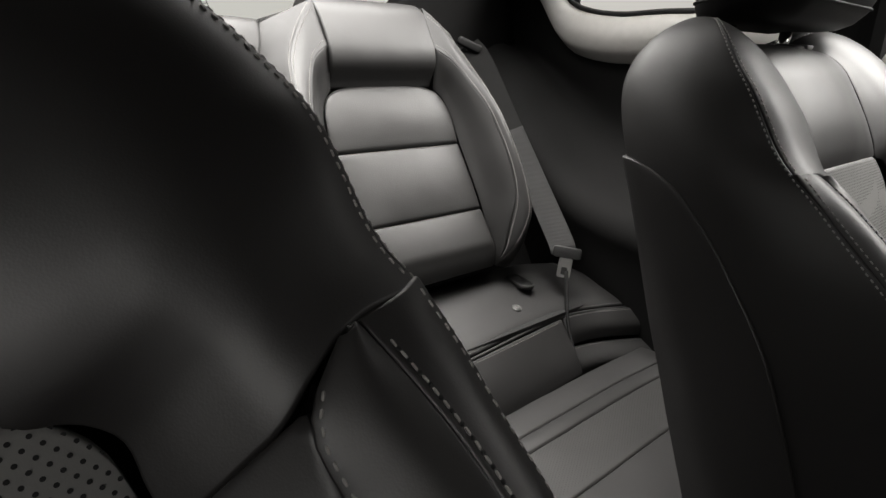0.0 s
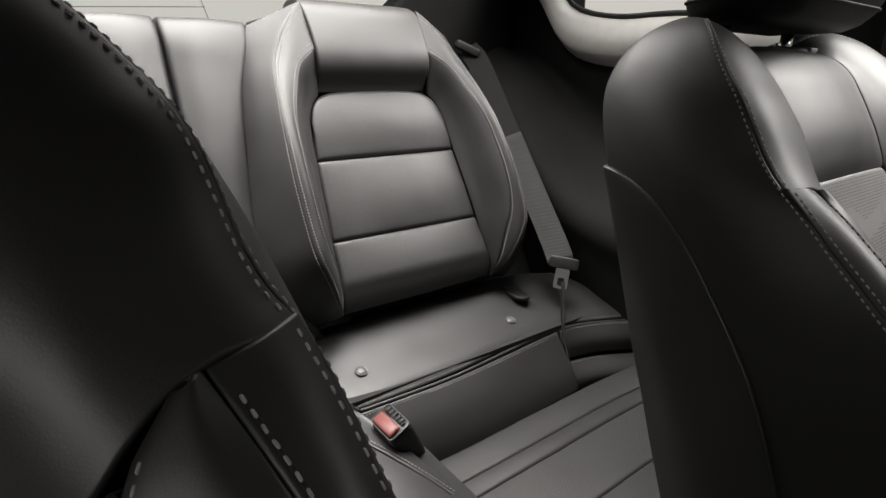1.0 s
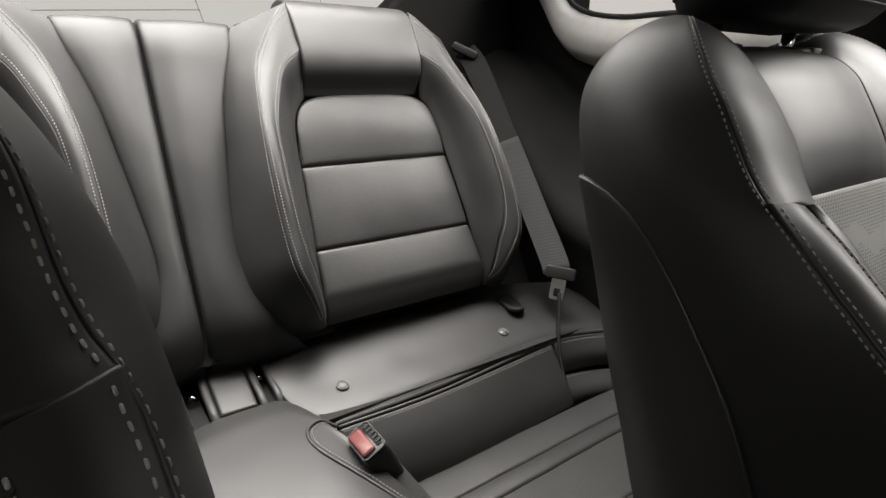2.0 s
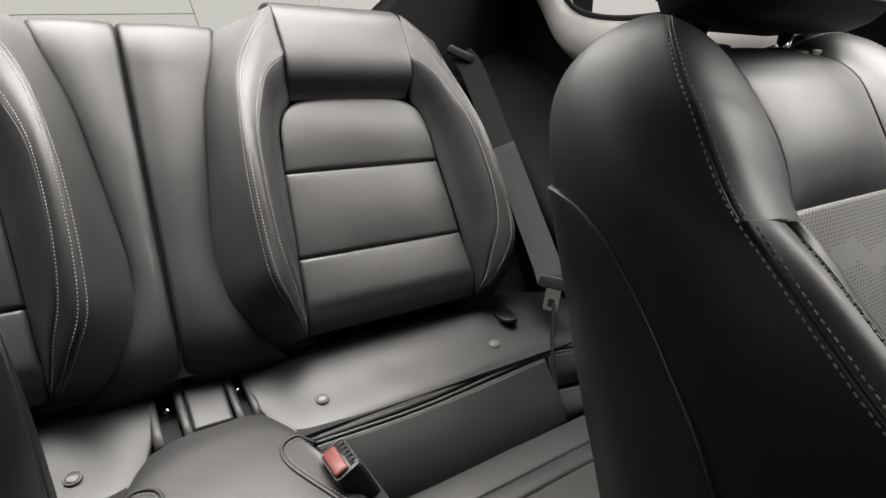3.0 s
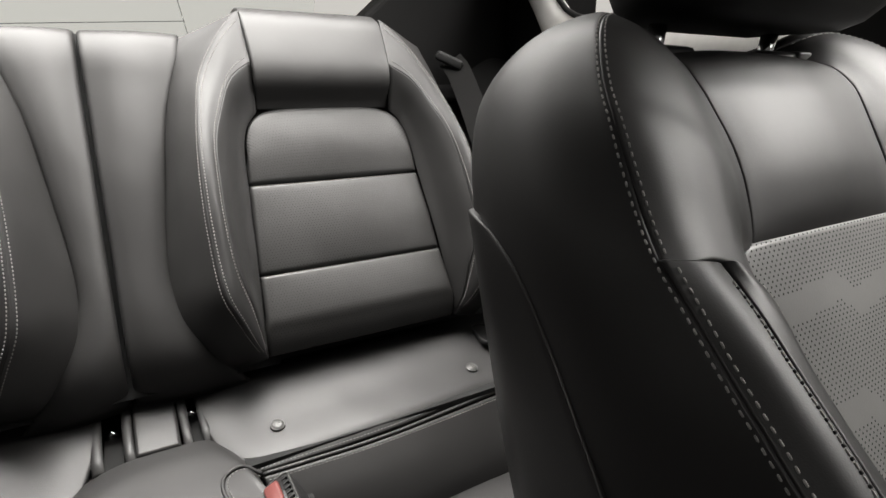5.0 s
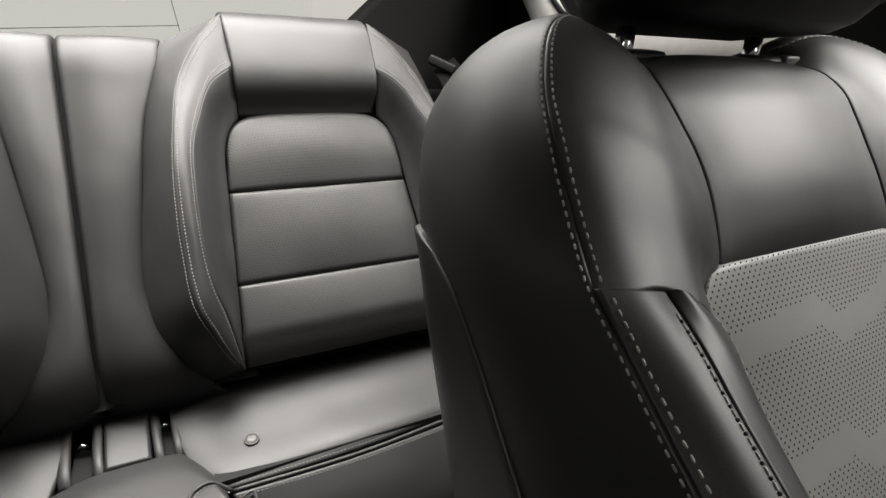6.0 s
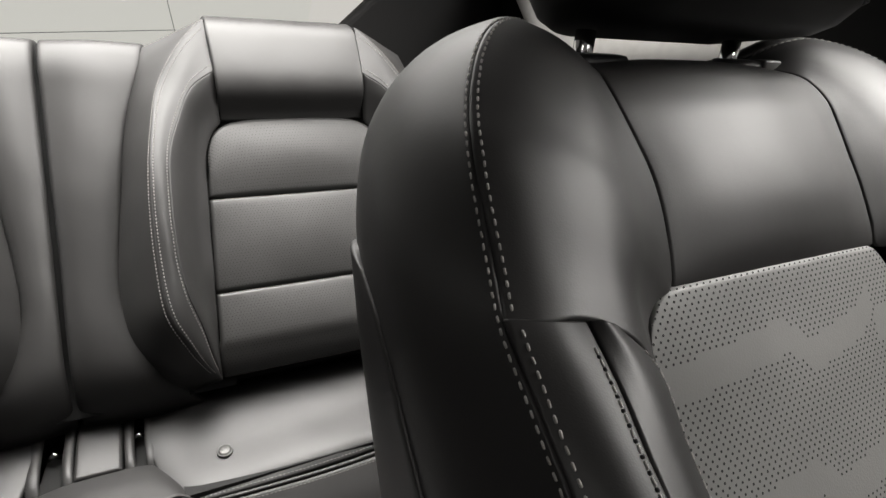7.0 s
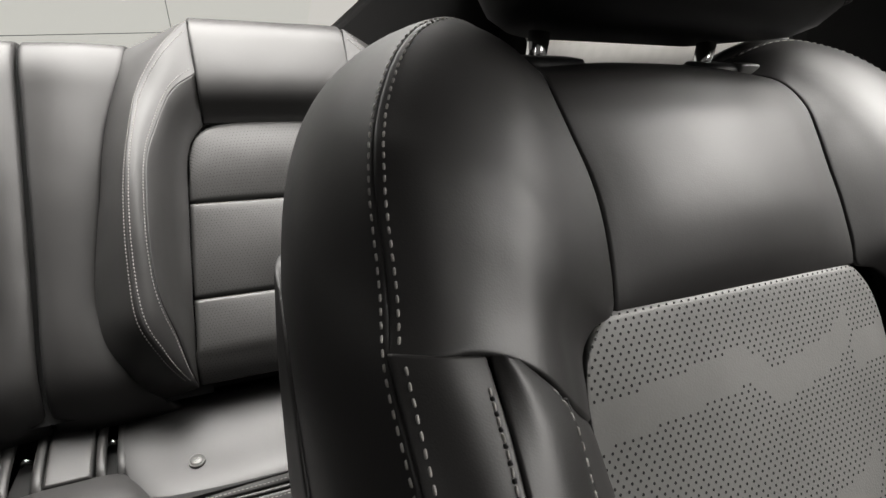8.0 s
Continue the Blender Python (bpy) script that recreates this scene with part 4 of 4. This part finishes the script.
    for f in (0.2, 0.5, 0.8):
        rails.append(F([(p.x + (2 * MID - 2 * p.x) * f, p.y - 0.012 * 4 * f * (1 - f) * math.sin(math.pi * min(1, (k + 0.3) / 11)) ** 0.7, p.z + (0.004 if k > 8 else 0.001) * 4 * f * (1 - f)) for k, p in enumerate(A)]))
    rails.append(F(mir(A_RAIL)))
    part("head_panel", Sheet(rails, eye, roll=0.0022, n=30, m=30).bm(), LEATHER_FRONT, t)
    # perforated insert
    rails = []
    for f, zt in ((0, 0.800), (0.02, 0.816), (0.06, 0.827), (0.12, 0.8315), (0.5, 0.833), (0.88, 0.8315), (0.94, 0.827), (0.98, 0.816), (1, 0.800)):
        x = 0.5135 + (2 * MID - 2 * 0.519) * f
        y = lambda z: 0.145 - 0.45 * (0.833 - z) - 0.004 * 4 * f * (1 - f)
        rails.append(F([(x, y(0.52), 0.52), (x, y(0.7), 0.70), (x, y(zt), zt)]))
    ins = Sheet(rails, eye, roll=0.004, n=50, m=40)
    i = part("insert", ins.bm(), INSERT, t, "grey perforated leather insert")

    body = ins.bm()
    tree = BVHTree.FromBMesh(body)
    body.free()
    bm = bmesh.new()
    row, z = 0, 0.829
    while z > 0.60:
        x = 0.5170 + (0.00225 if row % 2 else 0)
        while x < 2 * MID - 0.5280:
            b, d = x - 0.5135, 0.833 - z
            s = b % 0.180
            lead = next(p + (q - p) * (s - c) / (e - c) for (c, p), (e, q) in zip(BAND[:-1], BAND[1:]) if s <= e)
            plain_band = 0 < (d - lead + 0.008) % 0.068 < 0.016
            side = min(b, 2 * MID - 1.038 - b)
            if not plain_band and not (side < 0.016 and d < 0.020 and math.hypot(0.016 - side, 0.020 - d) > 0.0165):
                n = V(0, -0.91, 0.41)
                hit, nn, _, _ = tree.ray_cast(V(fx(x), 0.145 - 0.45 * (0.833 - z), z) + n * 0.03, -n, 0.05)
                if hit is not None:
                    c = hit + n * 0.00015
                    w = n.cross(V(1, 0, 0))
                    bm.faces.new([bm.verts.new(c + (V(1, 0, 0) * math.cos(k * math.pi / 4) + w * math.sin(k * math.pi / 4)) * 0.00074) for k in range(8)])
            x += 0.0045
        z -= 0.0026
        row += 1
    part("perforation", bm, HOLE, i)["kind"] = "stuff"
    # rear face and top
    back = [F(REAR_EDGE)]
    for f, dy in ((0.25, 0.03), (0.5, 0.04), (0.75, 0.03)):
        back.append(F([(p.x + (2 * MID - 2 * p.x) * f, p.y + dy * (1 if k < 9 else 0.4), p.z - (0.020 * 4 * f * (1 - f) if k > 8 else 0)) for k, p in enumerate(spline(REAR_EDGE, 12))]))
    back.append(F(mir(REAR_EDGE)))
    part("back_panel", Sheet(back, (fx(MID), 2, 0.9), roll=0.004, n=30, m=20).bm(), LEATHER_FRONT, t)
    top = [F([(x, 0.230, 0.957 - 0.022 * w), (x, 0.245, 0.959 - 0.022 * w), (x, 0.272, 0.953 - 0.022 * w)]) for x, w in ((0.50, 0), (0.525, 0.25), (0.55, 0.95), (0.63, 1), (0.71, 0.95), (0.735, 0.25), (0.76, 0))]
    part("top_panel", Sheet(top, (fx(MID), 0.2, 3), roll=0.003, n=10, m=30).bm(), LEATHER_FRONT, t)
    return t


def headrest(fx, seat):
    def ring(k):
        z, w, d, y = prof[k]
        return [V(fx(0.635 + x), y + yy, z + 0.012 * (x / 0.13) ** 2 * max(0, 1 - k / 6)) for x, yy in rounded(w, d, min(w, d) * 0.46, 7)]
    prof = [(0.953, 0.150, 0.045, 0.240), (0.954, 0.195, 0.072, 0.238), (0.960, 0.218, 0.090, 0.234), (0.971, 0.234, 0.102, 0.230), (1.00, 0.246, 0.112, 0.224), (1.06, 0.252, 0.112, 0.220), (1.11, 0.245, 0.10, 0.220), (1.145, 0.22, 0.08, 0.224), (1.16, 0.17, 0.045, 0.228)]
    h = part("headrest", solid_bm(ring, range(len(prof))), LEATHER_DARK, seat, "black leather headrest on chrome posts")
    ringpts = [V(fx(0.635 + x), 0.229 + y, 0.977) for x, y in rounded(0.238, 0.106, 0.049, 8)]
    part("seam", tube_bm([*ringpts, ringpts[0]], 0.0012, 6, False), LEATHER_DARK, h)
    for x in (0.559, 0.692):
        part("post", tube_bm([V(fx(x), 0.252, 0.920), V(fx(x), 0.248, 0.940), V(fx(x), 0.244, 0.970)], 0.0062, 18), CHROME, h, "polished chrome post")
    for x, button in ((0.562, 0), (0.695, 1)):
        m = pose(fx(x), 0.240, 0.9400, 8, 0, 0)
        part("bezel", solid_bm(lambda k: [m @ Vector((a, b, (-0.004, 0.001, 0.0035, 0.004)[k])) for a, b in rounded((0.046, 0.046, 0.042, 0.034)[k], (0.026, 0.026, 0.022, 0.016)[k], (0.0129, 0.0129, 0.0109, 0.0079)[k], 8)], range(4)), PLASTIC, h)
        if button:
            part("release_button", slab_bm(rounded(0.018, 0.010, 0.002), 0.007, m @ pose(0.016, -0.010, -0.002)), TAG, h, "grey release button", True, 0.0015)


INSERT = leather("grey_insert_leather", (0.13, 0.129, 0.124), rough=0.45, grain=900.0, bump=0.15)
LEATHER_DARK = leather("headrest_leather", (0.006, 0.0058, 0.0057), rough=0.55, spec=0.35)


def front_cushion(fx, t):
    F = lambda c: [V(fx(x), y, z) for x, y, z in c]
    rails = [F([(x, 0.05, z), (x, -0.15, z + 0.02), (x, -0.42, z + 0.03), (x, -0.48, z - 0.02)]) for x, z in ((0.42, 0.50), (0.46, 0.55), (0.53, 0.47), (0.63, 0.465), (0.73, 0.47), (0.80, 0.55), (0.84, 0.50))]
    part("seat_pad", Sheet(rails, (fx(MID), -0.2, 2), roll=0.01, n=20, m=30, tuck=0.05).bm(), LEATHER_FRONT, t)
    part("base", box_bm(0.40, 0.5, 0.40, pose(fx(MID), -0.2, 0.26)), CARPET, t, "", False, 0.02)


for place, turn in ((lambda x: x, 0), (lambda x: 0.5155 - x, 8)):
    seat = front_seat(place)
    headrest(place, seat)
    front_cushion(place, seat)
    seat.matrix_world = pose(0.088, 0.113, 0, 0, 0, turn) @ pose(-0.088, -0.113, 0)
